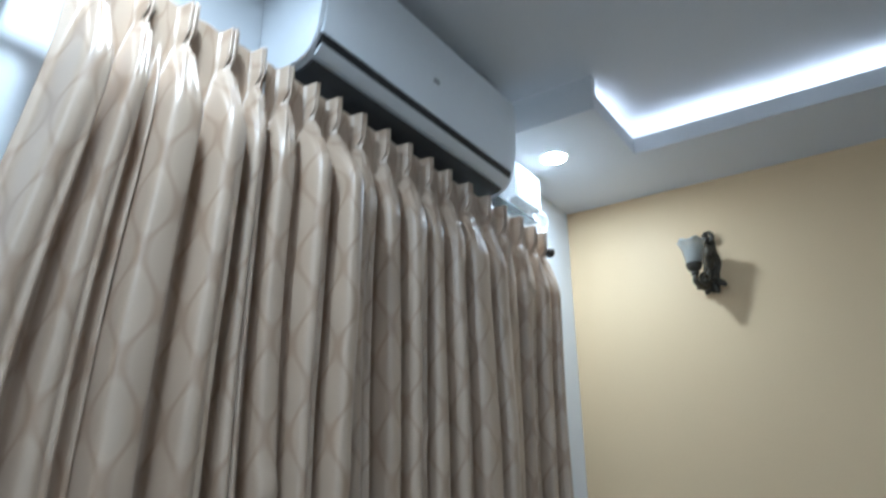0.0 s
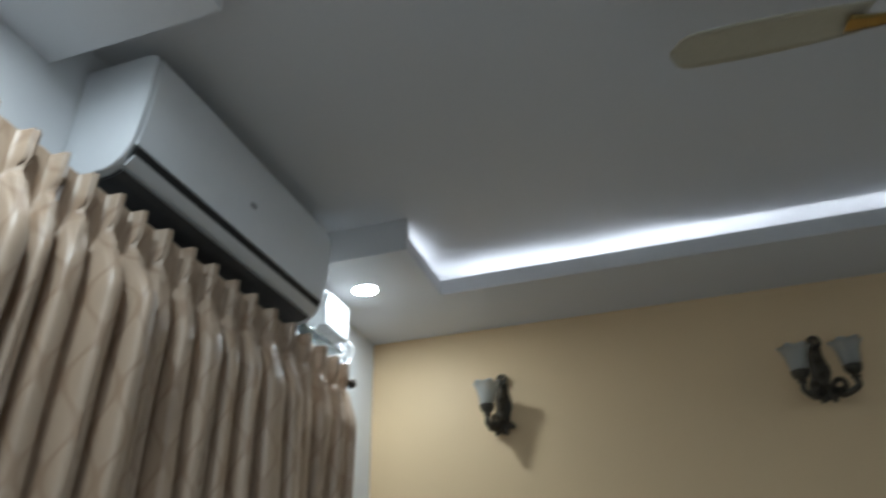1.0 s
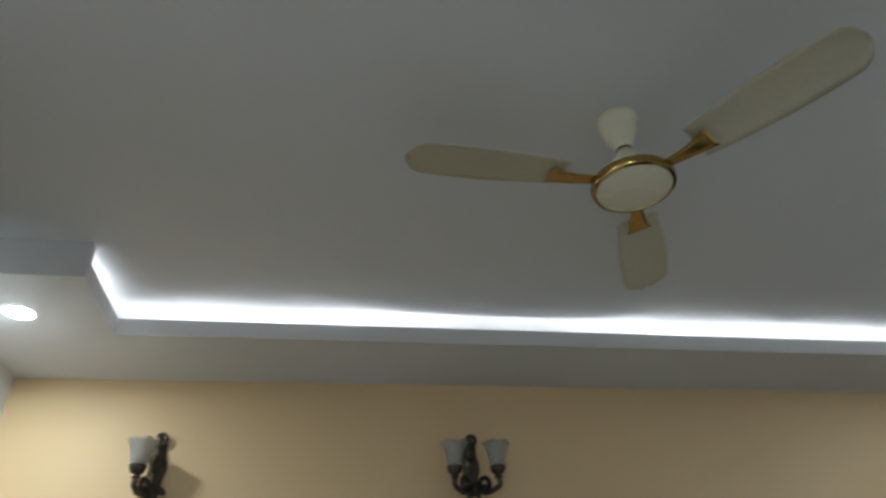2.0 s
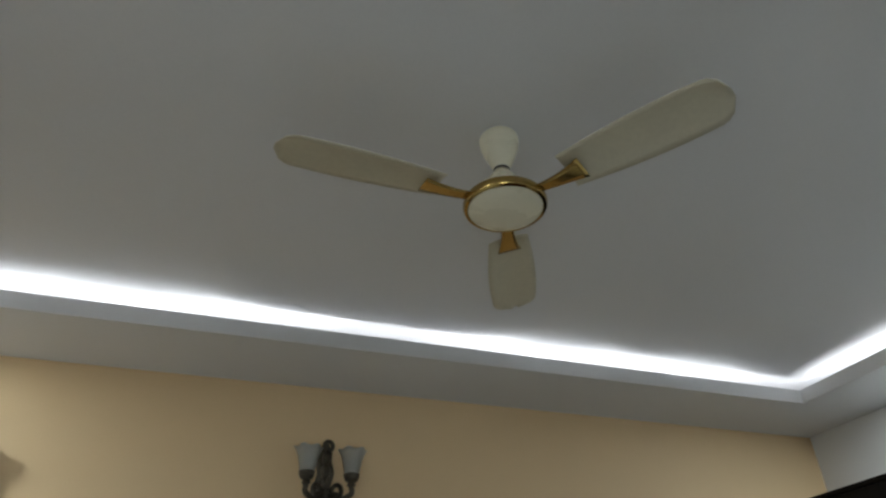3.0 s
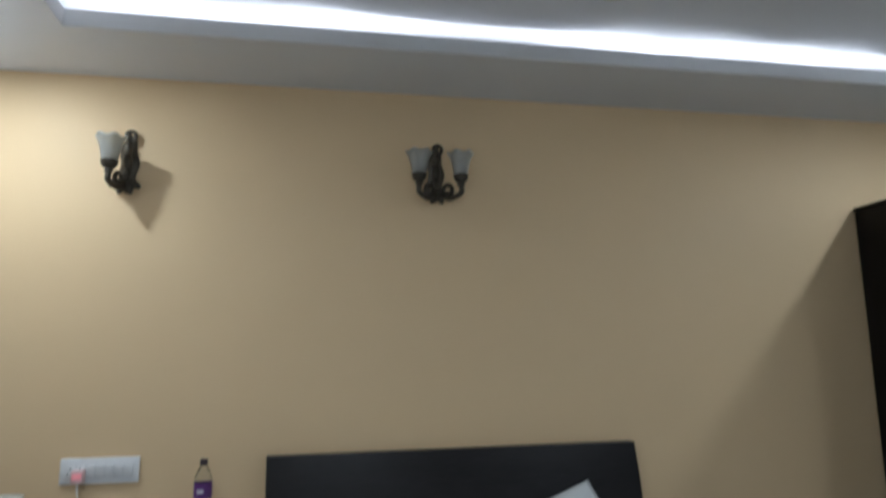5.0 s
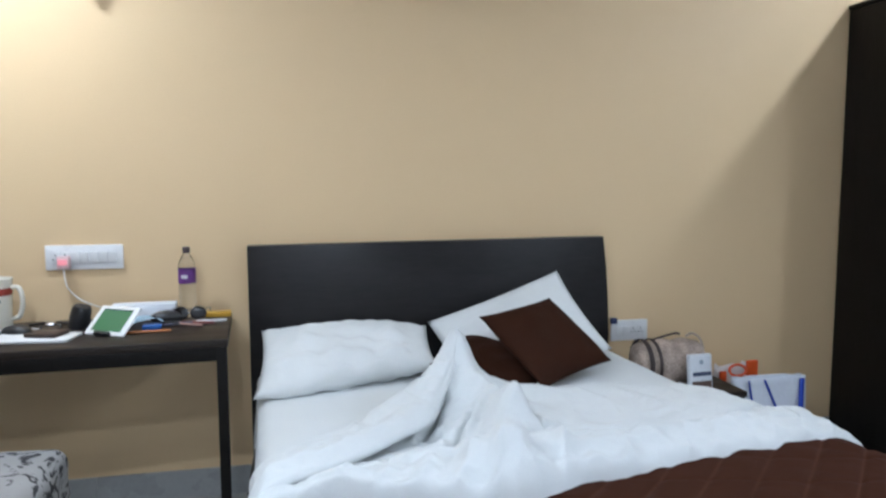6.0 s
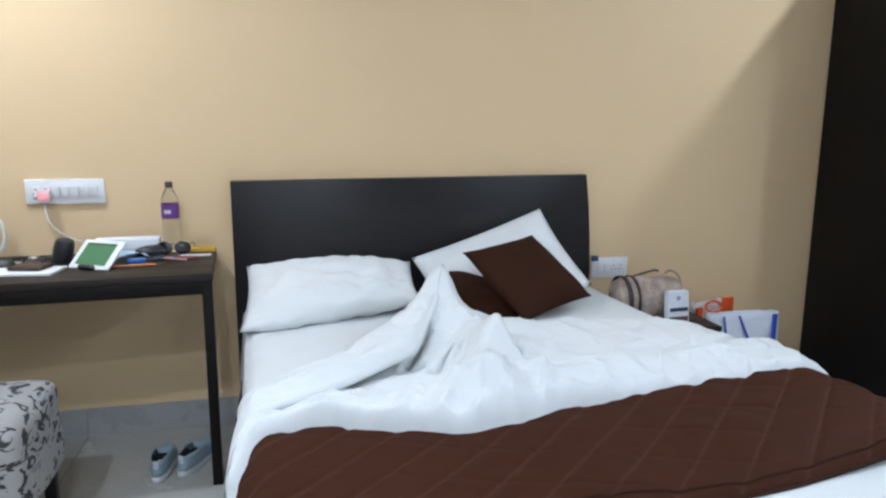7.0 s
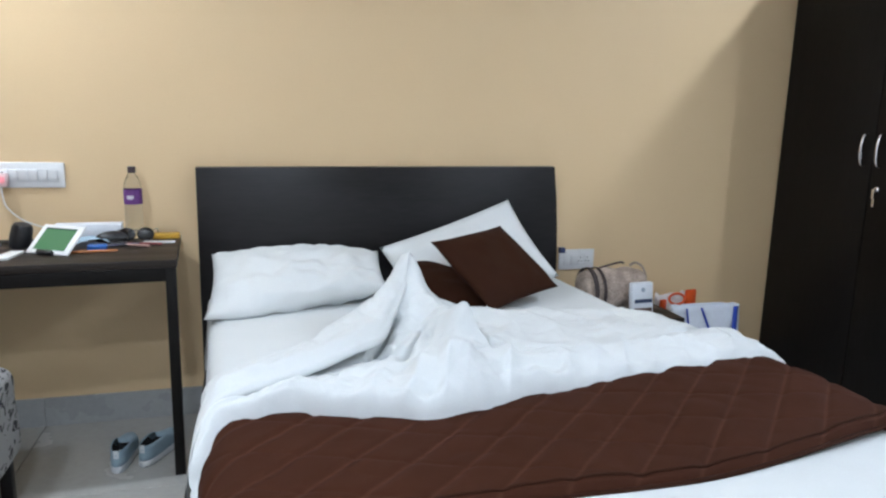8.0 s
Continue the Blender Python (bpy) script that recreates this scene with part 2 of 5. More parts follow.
def structure(name, bm, material, label, smooth=40):
    return tagged(obj(name, bm, material, smooth), label, "", "", "structure")


structure("wall_north", box(fresh(), -WT, 0, -0.1, RX + WT, WT, 2.9), wall_paint, "cream-yellow painted wall behind the bed")
structure("wall_west", box(fresh(), -WT, RY, -0.1, 0, 0, 2.9), white_paint, "white painted wall behind the curtain")
structure("wall_east", box(fresh(), RX, RY, -0.1, RX + WT, 0, 2.9), white_paint, "white painted wall behind the wardrobe")
structure("wall_south", box(fresh(), -WT, RY - WT, -0.1, RX + WT, RY, 2.9), white_paint, "white painted wall opposite the bed")
structure("ceiling", box(fresh(), 0, RY, TOP, RX, 0, TOP + 0.1), ceiling_paint, "smooth white upper ceiling")

bm = fresh()
LIP, SL = 2.657, 0.012
for x0, y0, x1, y1 in ((0, TY0, RX, 0), (0, NOTCH0, TX0, TY0), (0, RY, TX0, NOTCH1), (TX1, RY, RX, TY0), (TX0, RY, TX1, TY1)):
    box(bm, x0, y0, BAND, x1, y1, BAND + SL)
for x0, y0, x1, y1 in ((TX0 - 0.018, TY0, TX1 + 0.018, TY0 + 0.018), (TX0 - 0.018, NOTCH0 + 0.03, TX0, TY0), (TX1, TY1, TX1 + 0.018, TY0), (TX0 - 0.018, TY1, TX0, NOTCH1 - 0.03), (TX0, TY1 - 0.018, TX1, TY1)):
    box(bm, x0, y0, BAND + SL, x1, y1, LIP)
TR = 0.17
for x0, y0, x1, y1 in ((TX0 - TR, TY0 + TR, TX1 + TR, TY0 + TR + 0.02), (TX0 - TR - 0.02, NOTCH0 + 0.03, TX0 - TR, TY0 + TR + 0.02), (TX1 + TR, TY1, TX1 + TR + 0.02, TY0 + TR + 0.02), (TX0 - TR - 0.02, TY1, TX0 - TR, NOTCH1 - 0.03), (TX0, TY1 - TR - 0.02, TX1, TY1 - TR)):
    box(bm, x0, y0, BAND + SL, x1, y1, TOP)
box(bm, 0, NOTCH0, BAND + SL, TX0, NOTCH0 + 0.03, TOP)
box(bm, 0, NOTCH1 - 0.03, BAND + SL, TX0, NOTCH1, TOP)
structure("false_ceiling", bm, ceiling_paint, "white gypsum false ceiling band with a lit cove")


def led_strip(a, b, n, seed, side, bows):
    """A thin LED tape in the cove from a to b; bows: where it strays from the lip (metres along, reach, how far)."""
    bm = fresh()
    a, b = Vector(a), Vector(b)
    d = (b - a).normalized()
    s = Vector(side)
    rows = []
    for i in range(n + 1):
        t = i / n
        p = a.lerp(b, t)
        q = (p - a).length
        w = sum(h * math.exp(-((q - m) / r) ** 2) for m, r, h in bows) + 0.10 * noise.noise(Vector((q * 5, seed, 3)))
        c = p + s * (0.020 + 0.080 * max(0.0, w)) + Vector((0, 0, 0.001 + 0.044 * max(0.0, w)))
        rows.append([bm.verts.new(c - s * 0.005), bm.verts.new(c + s * 0.005)])
    for r0, r1 in zip(rows, rows[1:]):
        bm.faces.new((r0[0], r1[0], r1[1], r0[1]))
    ob = solo("led_strip", bm, cove_glow, "cool white LED tape lying in the ceiling cove", "led strip", "cove LED tapes")
    return ob


zl = BAND + SL + 0.002
led_strip((TX0, TY0, zl), (TX1, TY0, zl), 90, 2.3, (0, 1, 0), ((0.10, 0.10, 0.5), (0.58, 0.36, 0.9), (2.36, 0.30, 0.95), (3.10, 0.22, 0.75)))
led_strip((TX1, TY0, zl), (TX1, TY1, zl), 60, 7.7, (1, 0, 0), ((0.15, 0.12, 0.4), (0.55, 0.25, 0.8), (1.4, 0.4, 0.9), (2.2, 0.2, 0.6)))
led_strip((TX0, NOTCH0 + 0.05, zl), (TX0, TY0, zl), 14, 5.1, (-1, 0, 0), ((0.30, 0.14, 0.9),))
led_strip((TX0, TY1, zl), (TX0, NOTCH1 - 0.05, zl), 24, 9.4, (-1, 0, 0), ((0.5, 0.3, 0.8),))


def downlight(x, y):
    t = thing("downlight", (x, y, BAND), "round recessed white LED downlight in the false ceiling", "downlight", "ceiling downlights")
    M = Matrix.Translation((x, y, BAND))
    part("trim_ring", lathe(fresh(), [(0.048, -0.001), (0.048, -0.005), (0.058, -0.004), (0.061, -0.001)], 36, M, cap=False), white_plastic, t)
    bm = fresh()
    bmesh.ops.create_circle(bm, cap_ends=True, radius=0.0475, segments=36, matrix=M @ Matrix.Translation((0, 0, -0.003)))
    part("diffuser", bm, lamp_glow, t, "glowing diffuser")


# Last one is unseen: added as fill light for bed, floor and wall.
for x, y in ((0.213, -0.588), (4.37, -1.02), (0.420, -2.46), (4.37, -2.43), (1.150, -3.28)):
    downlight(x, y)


# ---- air conditioner and curtain ----
def ac_unit():
    y0, y1 = -1.915, -0.935
    t = thing("air_conditioner", (0.1, (y0 + y1) / 2, 2.305), "white split air conditioner mounted high on the wall", "air conditioner")
    prof = [(0.002, 2.656), (0.200, 2.656), (0.221, 2.649), (0.230, 2.632), (0.226, 2.52), (0.220, 2.44), (0.213, 2.400), (0.205, 2.368), (0.190, 2.340), (0.168, 2.320), (0.14, 2.309), (0.10, 2.306), (0.03, 2.309), (0.002, 2.315)]

    def extrude(pr, a, b):
        bm = fresh()
        rings = [[bm.verts.new((x, y, z)) for x, z in pr] for y in (a, b)]
        ring_faces(bm, rings)
        return bm
    part("body", extrude([(x * 0.975, z + (0.004 if z < 2.4 else -0.003)) for x, z in prof], y0 + 0.012, y1 - 0.012), ac_white, t, smooth=50)
    for a, b in ((y0, y0 + 0.016), (y1 - 0.016, y1)):
        bm = extrude(prof, a, b)
        es = [e for e in bm.edges if abs(e.verts[0].co.y - e.verts[1].co.y) < 1e-5]
        bmesh.ops.bevel(bm, geom=es, offset=0.005, segments=2, profile=0.5, affect="EDGES")
        part("side_cover", bm, ac_white, t, smooth=50)
    front = [(0.226, 2.646), (0.2325, 2.632), (0.2285, 2.52), (0.2225, 2.44), (0.2172, 2.400), (0.2130, 2.377), (0.203, 2.379), (0.209, 2.5), (0.218, 2.62)]
    panel = part("front_panel", extrude(front, y0 + 0.017, y1 - 0.017), ac_white, t)
    part("upper_slot", extrude([(0.2105, 2.376), (0.2040, 2.356), (0.186, 2.345), (0.182, 2.365), (0.2, 2.378)], y0 + 0.022, y1 - 0.022), black_gap, t, "black air gap")
    lou = [(0.2045, 2.352), (0.1950, 2.338), (0.1830, 2.3262), (0.178, 2.332), (0.186, 2.342), (0.196, 2.354)]
    part("louver", extrude(lou, y0 + 0.024, y1 - 0.024), ac_grey, t, "light grey louver flap")
    # Outlet slot; over the rest of the underside the dark grey stands for shade.
    part("outlet_and_underside", extrude([(0.1760, 2.3190), (0.156, 2.3085), (0.14, 2.3055), (0.10, 2.3030), (0.030, 2.3045), (0.030, 2.312), (0.125, 2.314), (0.150, 2.318), (0.168, 2.326)], y0 + 0.03, y1 - 0.03), mat("outlet_shade_grey", (0.045, 0.047, 0.05), 0.5, var=0.15), t, "air outlet and underside, coloured dark grey for shade")
    badge = box(fresh(), 0.2235, -1.447, 2.475, 0.2275, -1.419, 2.492, 0.003)
    part("badge", badge, mat("grey_badge", (0.30, 0.31, 0.33), 0.4, var=0.1), panel, "small grey badge")


ac_unit()


def wall_box():
    t = thing("stabilizer_box", (0.03, -0.56, 2.42), "white voltage stabilizer box on the wall beside the air conditioner", "stabilizer")
    part("case", box(fresh(), 0.001, -0.675, 2.42, 0.085, -0.47, 2.575, 0.008), white_plastic, t)
    part("cover", box(fresh(), 0.085, -0.668, 2.427, 0.091, -0.477, 2.568, 0.003), white_plastic, t)
    bm = fresh()
    for k in range(4):
        box(bm, 0.091, -0.655, 2.45 + 0.012 * k, 0.0925, -0.60, 2.455 + 0.012 * k)
    part("vent", bm, ac_grey, t)
    bm = fresh()
    rnd = random.Random(4)
    for k in range(4):
        cy, cz, r = -0.455 + rnd.uniform(-.01, .01), 2.375 + rnd.uniform(-.012, .012), 0.055 + rnd.uniform(-.008, .008)
        pts = [(0.05 + 0.01 * k + 0.01 * math.sin(a * 2), cy + r * math.cos(a), cz + r * 0.9 * math.sin(a)) for a in [2 * math.pi * i / 28 for i in range(29)]]
        tube(bm, pts, 0.0032, 6)
    tube(bm, spline([(0.05, -0.52, 2.425), (0.06, -0.50, 2.38), (0.055, -0.47, 2.33), (0.05, -0.44, 2.325)], 6), 0.0035, 6)
    tube(bm, spline([(0.03, -0.95, 2.36), (0.05, -0.86, 2.345), (0.05, -0.74, 2.36), (0.045, -0.66, 2.43)], 6), 0.006, 6)
    solo("cable_coil", bm, white_plastic, "coiled white cable hanging under the stabilizer box", "cable")
    bm = box(fresh(), 0.003, -0.93, 2.318, 0.135, -0.60, 2.324, 0.001)
    solo("glass_shelf", bm, glass("shelf_glass", (0.80, 0.88, 0.87), 0.15), "small clear glass shelf under the air conditioner", "shelf")


wall_box()

ROD_Z = 2.232


def curtain_rod():
    t = thing("curtain_rod", (0.13, -1.5, ROD_Z), "dark wooden curtain rod with turned end knobs", "curtain rod")
    part("rod", tube(fresh(), [(0.122, -2.50, ROD_Z), (0.122, -0.515, ROD_Z)], 0.0095, 14), rod_mat, t)
    for y, s in ((-2.50, -1), (-0.515, 1)):
        M = Matrix.Translation((0.122, y, ROD_Z)) @ pose(0, 0, 0, -90 * s, 0, 0)
        part("finial", lathe(fresh(), [(0.010, -0.004), (0.014, 0.0), (0.014, 0.006), (0.009, 0.010), (0.017, 0.020), (0.021, 0.030), (0.017, 0.041), (0.008, 0.048), (0.004, 0.052)], 18, M), rod_mat, t)
    for y in (-2.485, -1.5, -0.545):
        bm = tube(fresh(), spline([(0.0, y, ROD_Z - 0.01), (0.06, y, ROD_Z - 0.02), (0.122, y, ROD_Z - 0.014)], 5), 0.007, 8)
        box(bm, 0.0005, y - 0.018, ROD_Z - 0.045, 0.006, y + 0.018, ROD_Z + 0.025, 0.002)
        part("bracket", bm, rod_mat, t)


curtain_rod()


def curtain(y0, y1, pleats, seed, flare):
    """A pinch-pleated panel from y0 to y1 that hangs to just over the floor: three fingers at the head of each pleat, a deep steep-sided fold below."""
    rnd = random.Random(seed)
    amp = [rnd.uniform(0.070, 0.115) for _ in range(pleats)]
    steep = [rnd.uniform(0.036, 0.074) for _ in range(pleats)]
    duty = [rnd.uniform(-0.01, 0.08) for _ in range(pleats)]
    sway = [rnd.uniform(-0.07, 0.07) for _ in range(pleats)]
    lift = [rnd.uniform(-0.010, 0.012) for _ in range(pleats)]
    tuck = [rnd.choice((0, 0, 1)) * rnd.uniform(0.4, 1.0) for _ in range(pleats)]
    # uneven spacing of the pleats along the rod
    cuts = [0.0]
    for k in range(pleats):
        cuts.append(cuts[-1] + rnd.uniform(0.70, 1.30))
    cuts = [c / cuts[-1] for c in cuts]
    z1, z0 = ROD_Z + 0.030, 0.03
    head = 0.098

    def place(u, v):
        drop = (z1 - z0) * v ** 1.3
        z = z1 - drop
        ph = u * pleats
        k = int(min(ph, pleats - 1e-6))
        q = ph - k - 0.5
        still = 1 - 4 * q * q
        pitch = (cuts[k + 1] - cuts[k]) * abs(y1 - y0)
        openup = smoothstep(head - 0.012, head + 0.17, drop)
        q += openup * still * (sway[k] + 0.045 * math.sin(2.1 * z + seed + 1.9 * k))
        nip = math.exp(-((drop - head) / 0.016) ** 2)
        edge = (0.125 - 0.060 * nip) * (1 - openup) + 0.245 * openup
        wall = 0.016 + 0.020 * openup
        ridge = 1 / (1 + math.exp((abs(q) - edge) / wall))
        top = 1 - 0.16 * (q / 0.25) ** 2 * openup
        depth = amp[k] * openup * (0.85 + 0.30 * noise.noise(Vector((k * 3.7, z * 0.9, seed))))
        # the head: three fingers, nipped together at the foot of the heading tape
        finger = (1 - openup) * (0.040 - 0.012 * nip) * ridge * (1 - 0.60 * (0.5 - 0.5 * math.cos(2 * math.pi * q / 0.086)) * (1 - 0.7 * nip))
        # a second shallow crest in the hollow of some folds, and a dent down the face of others
        crest = 0.030 * openup * tuck[k] * math.exp(-((abs(q) - 0.41) / 0.045) ** 2) * still * 3
        dent = 0.020 * openup * (1 - tuck[k]) * math.exp(-((q - 0.06) / 0.055) ** 2) * smoothstep(0.15, 0.6, drop) * (0.5 + 0.5 * math.sin(3.1 * k + seed))
        soft = openup * (0.010 * noise.noise(Vector((ph * 0.8, z * 1.2, seed))) + 0.004 * noise.noise(Vector((ph * 2.4, z * 4.5, seed + 5))))
        buckle = 0.026 * math.exp(-((z - 1.43 - 0.10 * math.sin(5 * u + seed)) / 0.030) ** 2) * max(0, noise.noise(Vector((ph * 0.8, 0, seed + 2)))) * ridge
        x = 0.140 + depth * ridge * top + finger + crest - dent + soft + buckle + lift[k] * openup * still
        qq = q + openup * steep[k] * math.sin(4 * math.pi * q)
        qq += openup * duty[k] * math.sin(2 * math.pi * qq)
        y = y0 + (y1 - y0) * (cuts[k] + (cuts[k + 1] - cuts[k]) * (qq + 0.5)) + 0.020 * openup * noise.noise(Vector((u * 4, z * 0.8, seed))) - flare * (1 - u) * smoothstep(0.0, 1.0, drop)
        # the band between two pleats sags a little under its own weight
        sag = 0.010 * (1 - openup) * (1 - ridge) * math.cos(math.pi * q) * 0.3
        return Vector((x, y, z - sag))
    n, rows = pleats * 52, 120
    run, last = [0.0], place(0, 0.4)
    for i in range(1, n + 1):
        p = place(i / n, 0.4)
        run.append(run[-1] + (p - last).length)
        last = p
    bm = sheet_grid(fresh(), place, n, rows, lambda u, v: (run[round(u * n)], (v ** 1.3) * (z1 - z0)))
    ob = obj("curtain", bm, curtain_mat, 180)
    s = ob.modifiers.new("cloth", "SOLIDIFY")
    s.thickness, s.offset = 0.0022, 0
    tagged(ob, "pinch-pleated champagne satin curtain with a trellis pattern", "curtain", "curtain panels")


curtain(-2.440, -2.004, 5, 3, 0.10)
curtain(-1.998, -0.590, 14, 11, 0.0)


# ---- ceiling fan ----
def ceiling_fan(x, y):
    t = thing("ceiling_fan", (x, y, 2.44), "cream three-blade ceiling fan with brass trim", "ceiling fan")
    M = Matrix.Translation((x, y, -0.022))
    part("canopy", lathe(fresh(), [(0.050, 2.7495), (0.054, 2.744), (0.0545, 2.73), (0.052, 2.712), (0.045, 2.688), (0.035, 2.664), (0.027, 2.645), (0.021, 2.634), (0.018, 2.630)], 36, M), fan_cream, t)
    part("canopy_ring", lathe(fresh(), [(0.0215, 2.636), (0.0225, 2.632), (0.0215, 2.628)], 28, M, cap=False), black_gap, t)
    part("downrod", lathe(fresh(), [(0.012, 2.640), (0.012, 2.595)], 16, M), fan_cream, t)
    motor = part("motor_housing", lathe(fresh(), [(0.020, 2.616), (0.032, 2.611), (0.042, 2.590), (0.052, 2.564), (0.074, 2.55), (0.094, 2.54), (0.102, 2.528), (0.102, 2.516), (0.096, 2.506)], 40, M), fan_cream, t)
    part("trim_ring", lathe(fresh(), [(0.100, 2.528), (0.107, 2.526), (0.1105, 2.518), (0.1105, 2.51), (0.107, 2.502), (0.100, 2.499), (0.097, 2.504)], 48, M, cap=False), gold, motor, "polished brass ring")
    part("bottom_cover", lathe(fresh(), [(0.099, 2.508), (0.097, 2.5), (0.085, 2.494), (0.060, 2.489), (0.03, 2.487), (0.004, 2.4865)], 44, M), fan_cream, motor)
    for k in range(3):
        R = M @ Matrix.Rotation(radians(63 + 120 * k), 4, "Z")

        def blade_pt(u, v):
            r = 0.185 + 0.415 * u
            half = 0.056 + 0.014 * math.sin(math.pi * min(1, u * 0.9)) + 0.006 * u
            if u > 0.88:
                half *= math.sqrt(max(0.02, 1 - ((u - 0.88) / 0.12) ** 2 * 0.97))
            w = (v * 2 - 1) * half
            return R @ Vector((r, w, 2.531 - w * 0.19 + 0.008 * (1 - (v * 2 - 1) ** 2)))
        bl = part("blade", sheet_grid(fresh(), blade_pt, 26, 8), fan_blade_mat, t, "beige enamelled blade", smooth=180)
        s = bl.modifiers.new("sheet", "SOLIDIFY")
        s.thickness, s.offset = 0.003, 0
        bm = fresh()

        def arm_pt(u, v):
            r = 0.095 + 0.135 * u
            half = 0.016 + 0.018 * u ** 2
            w = (v * 2 - 1) * half
            return R @ Vector((r, w, 2.520 - 0.004 * math.sin(math.pi * u) - w * 0.19 * u))
        ar = part("blade_arm", sheet_grid(bm, arm_pt, 10, 4), gold, t, "brass blade bracket", smooth=180)
        s = ar.modifiers.new("plate", "SOLIDIFY")
        s.thickness, s.offset = 0.004, 0


ceiling_fan(2.046, -1.597)


# ---- wall lamps ----
def shade_at(t, x, y, z):
    M = Matrix.Translation((x, y, z))
    arm = part("cup", lathe(fresh(), [(0.008, -0.034), (0.018, -0.029), (0.014, -0.018), (0.025, -0.010), (0.031, 0.004), (0.032, 0.016), (0.028, 0.018), (0.02, 0.010)], 20, M), bronze, t)
    prof = [(0.024, 0.008), (0.030, 0.020), (0.034, 0.045), (0.040, 0.075), (0.049, 0.098), (0.057, 0.110)]
    bm = fresh()
    n = 36
    rings = []
    inner = [(r - 0.0028, h) for r, h in prof[::-1]]
    for r, h in prof + inner:
        rings.append([])
        for i in range(n):
            a = 2 * math.pi * i / n
            k = 1 + 0.05 * max(0, (h - 0.05) / 0.06) * math.cos(6 * a)
            rings[-1].append(bm.verts.new(M @ Vector((r * k * math.cos(a), r * k * math.sin(a), h + 0.004 * max(0, (h - 0.08) / 0.03) * math.cos(6 * a)))))
    ring_faces(bm, rings, True, True)
    part("shade", bm, frosted, t, "frosted glass tulip shade", smooth=180)


def back_plate(t, x, z0, z1):
    """A long leaf-shaped plate with beads down its middle."""
    bm = fresh()
    zc, h = (z0 + z1) / 2, (z1 - z0) / 2

    def pt(u, v):
        a = u * 2 * math.pi
        k = 1 + 0.13 * math.cos(7 * a) * (0.4 + 0.6 * v)
        return Vector((x + 0.037 * math.cos(a) * v * k, -0.002 - 0.024 * (1 - v ** 2), zc + h * math.sin(a) * v * (1 + 0.02 * math.cos(7 * a))))
    sheet_grid(bm, pt, 56, 8)
    bmesh.ops.remove_doubles(bm, verts=bm.verts, dist=0.0004)
    part("back_plate", bm, bronze, t, "leaf-shaped bronze plate", smooth=60)
    for k, (dz, r) in enumerate(((0.82, 0.015), (0.42, 0.020), (0.0, 0.024), (-0.42, 0.018), (-0.86, 0.014))):
        b2 = fresh()
        bmesh.ops.create_uvsphere(b2, u_segments=16, v_segments=10, radius=r, matrix=Matrix.Translation((x, -0.020 - r * 0.4, zc + dz * h)) @ Matrix.Diagonal((0.85, 0.9, 1.35, 1)))
        part("boss", b2, bronze, t)


def wall_lamp(x, arms, label):
    z0, z1 = 2.092, 2.342
    t = thing("wall_lamp", (x, 0, z0), label, "wall lamp", "wall lamps")
    back_plate(t, x, z0, z1)
    crown = [(x + 0.004 + (0.024 - 0.0006 * i) * math.cos(radians(-70 + 15 * i)), -0.026, z1 - 0.014 + (0.024 - 0.0006 * i) * math.sin(radians(-70 + 15 * i))) for i in range(24)]
    part("crown_curl", tube(fresh(), crown, 0.0085, 8), bronze, t)
    for a in (-58, -20, 22, 60):
        M = Matrix.Translation((x, -0.042, z0 + 0.050)) @ Matrix.Rotation(radians(a), 4, "Y") @ Matrix.Translation((0, 0, -0.034)) @ Matrix.Diagonal((0.55, 0.42, 1.25, 1))
        leaf = fresh()
        bmesh.ops.create_uvsphere(leaf, u_segments=14, v_segments=10, radius=0.028, matrix=M)
        part("leaf", leaf, bronze, t, smooth=180)
    for sx, sy in arms:
        tip = Vector((x + sx, sy, 2.155))
        base = Vector((x, -0.03, 2.135))
        mid = base.lerp(tip, 0.55) + Vector((0, 0, -0.052))
        bm = tube(fresh(), spline([base, base.lerp(tip, 0.25) + Vector((0, 0, -0.03)), mid, tip + Vector((0, 0, -0.045)), tip + Vector((0, 0, -0.014))], 8), 0.0115, 10)
        d = (tip - base)
        d.z = 0
        d.normalize()
        curl = []
        for i in range(28):
            a, r = radians(-100 + 430 * i / 27), 0.034 * (1 - 0.70 * i / 27)
            c = base.lerp(tip, 0.42) + Vector((0, 0, -0.012))
            curl.append(c + d * r * math.cos(a) + Vector((0, 0, r * math.sin(a))))
        tube(bm, curl, 0.0098, 8)
        part("arm", bm, bronze, t, "scrolled bronze arm")
        shade_at(t, tip.x, tip.y, 2.172)


wall_lamp(0.628, ((-0.036, -0.142),), "antique bronze wall lamp with one frosted tulip shade")
wall_lamp(1.900, ((-0.090, -0.125), (0.090, -0.125)), "antique bronze wall lamp with two frosted tulip shades")


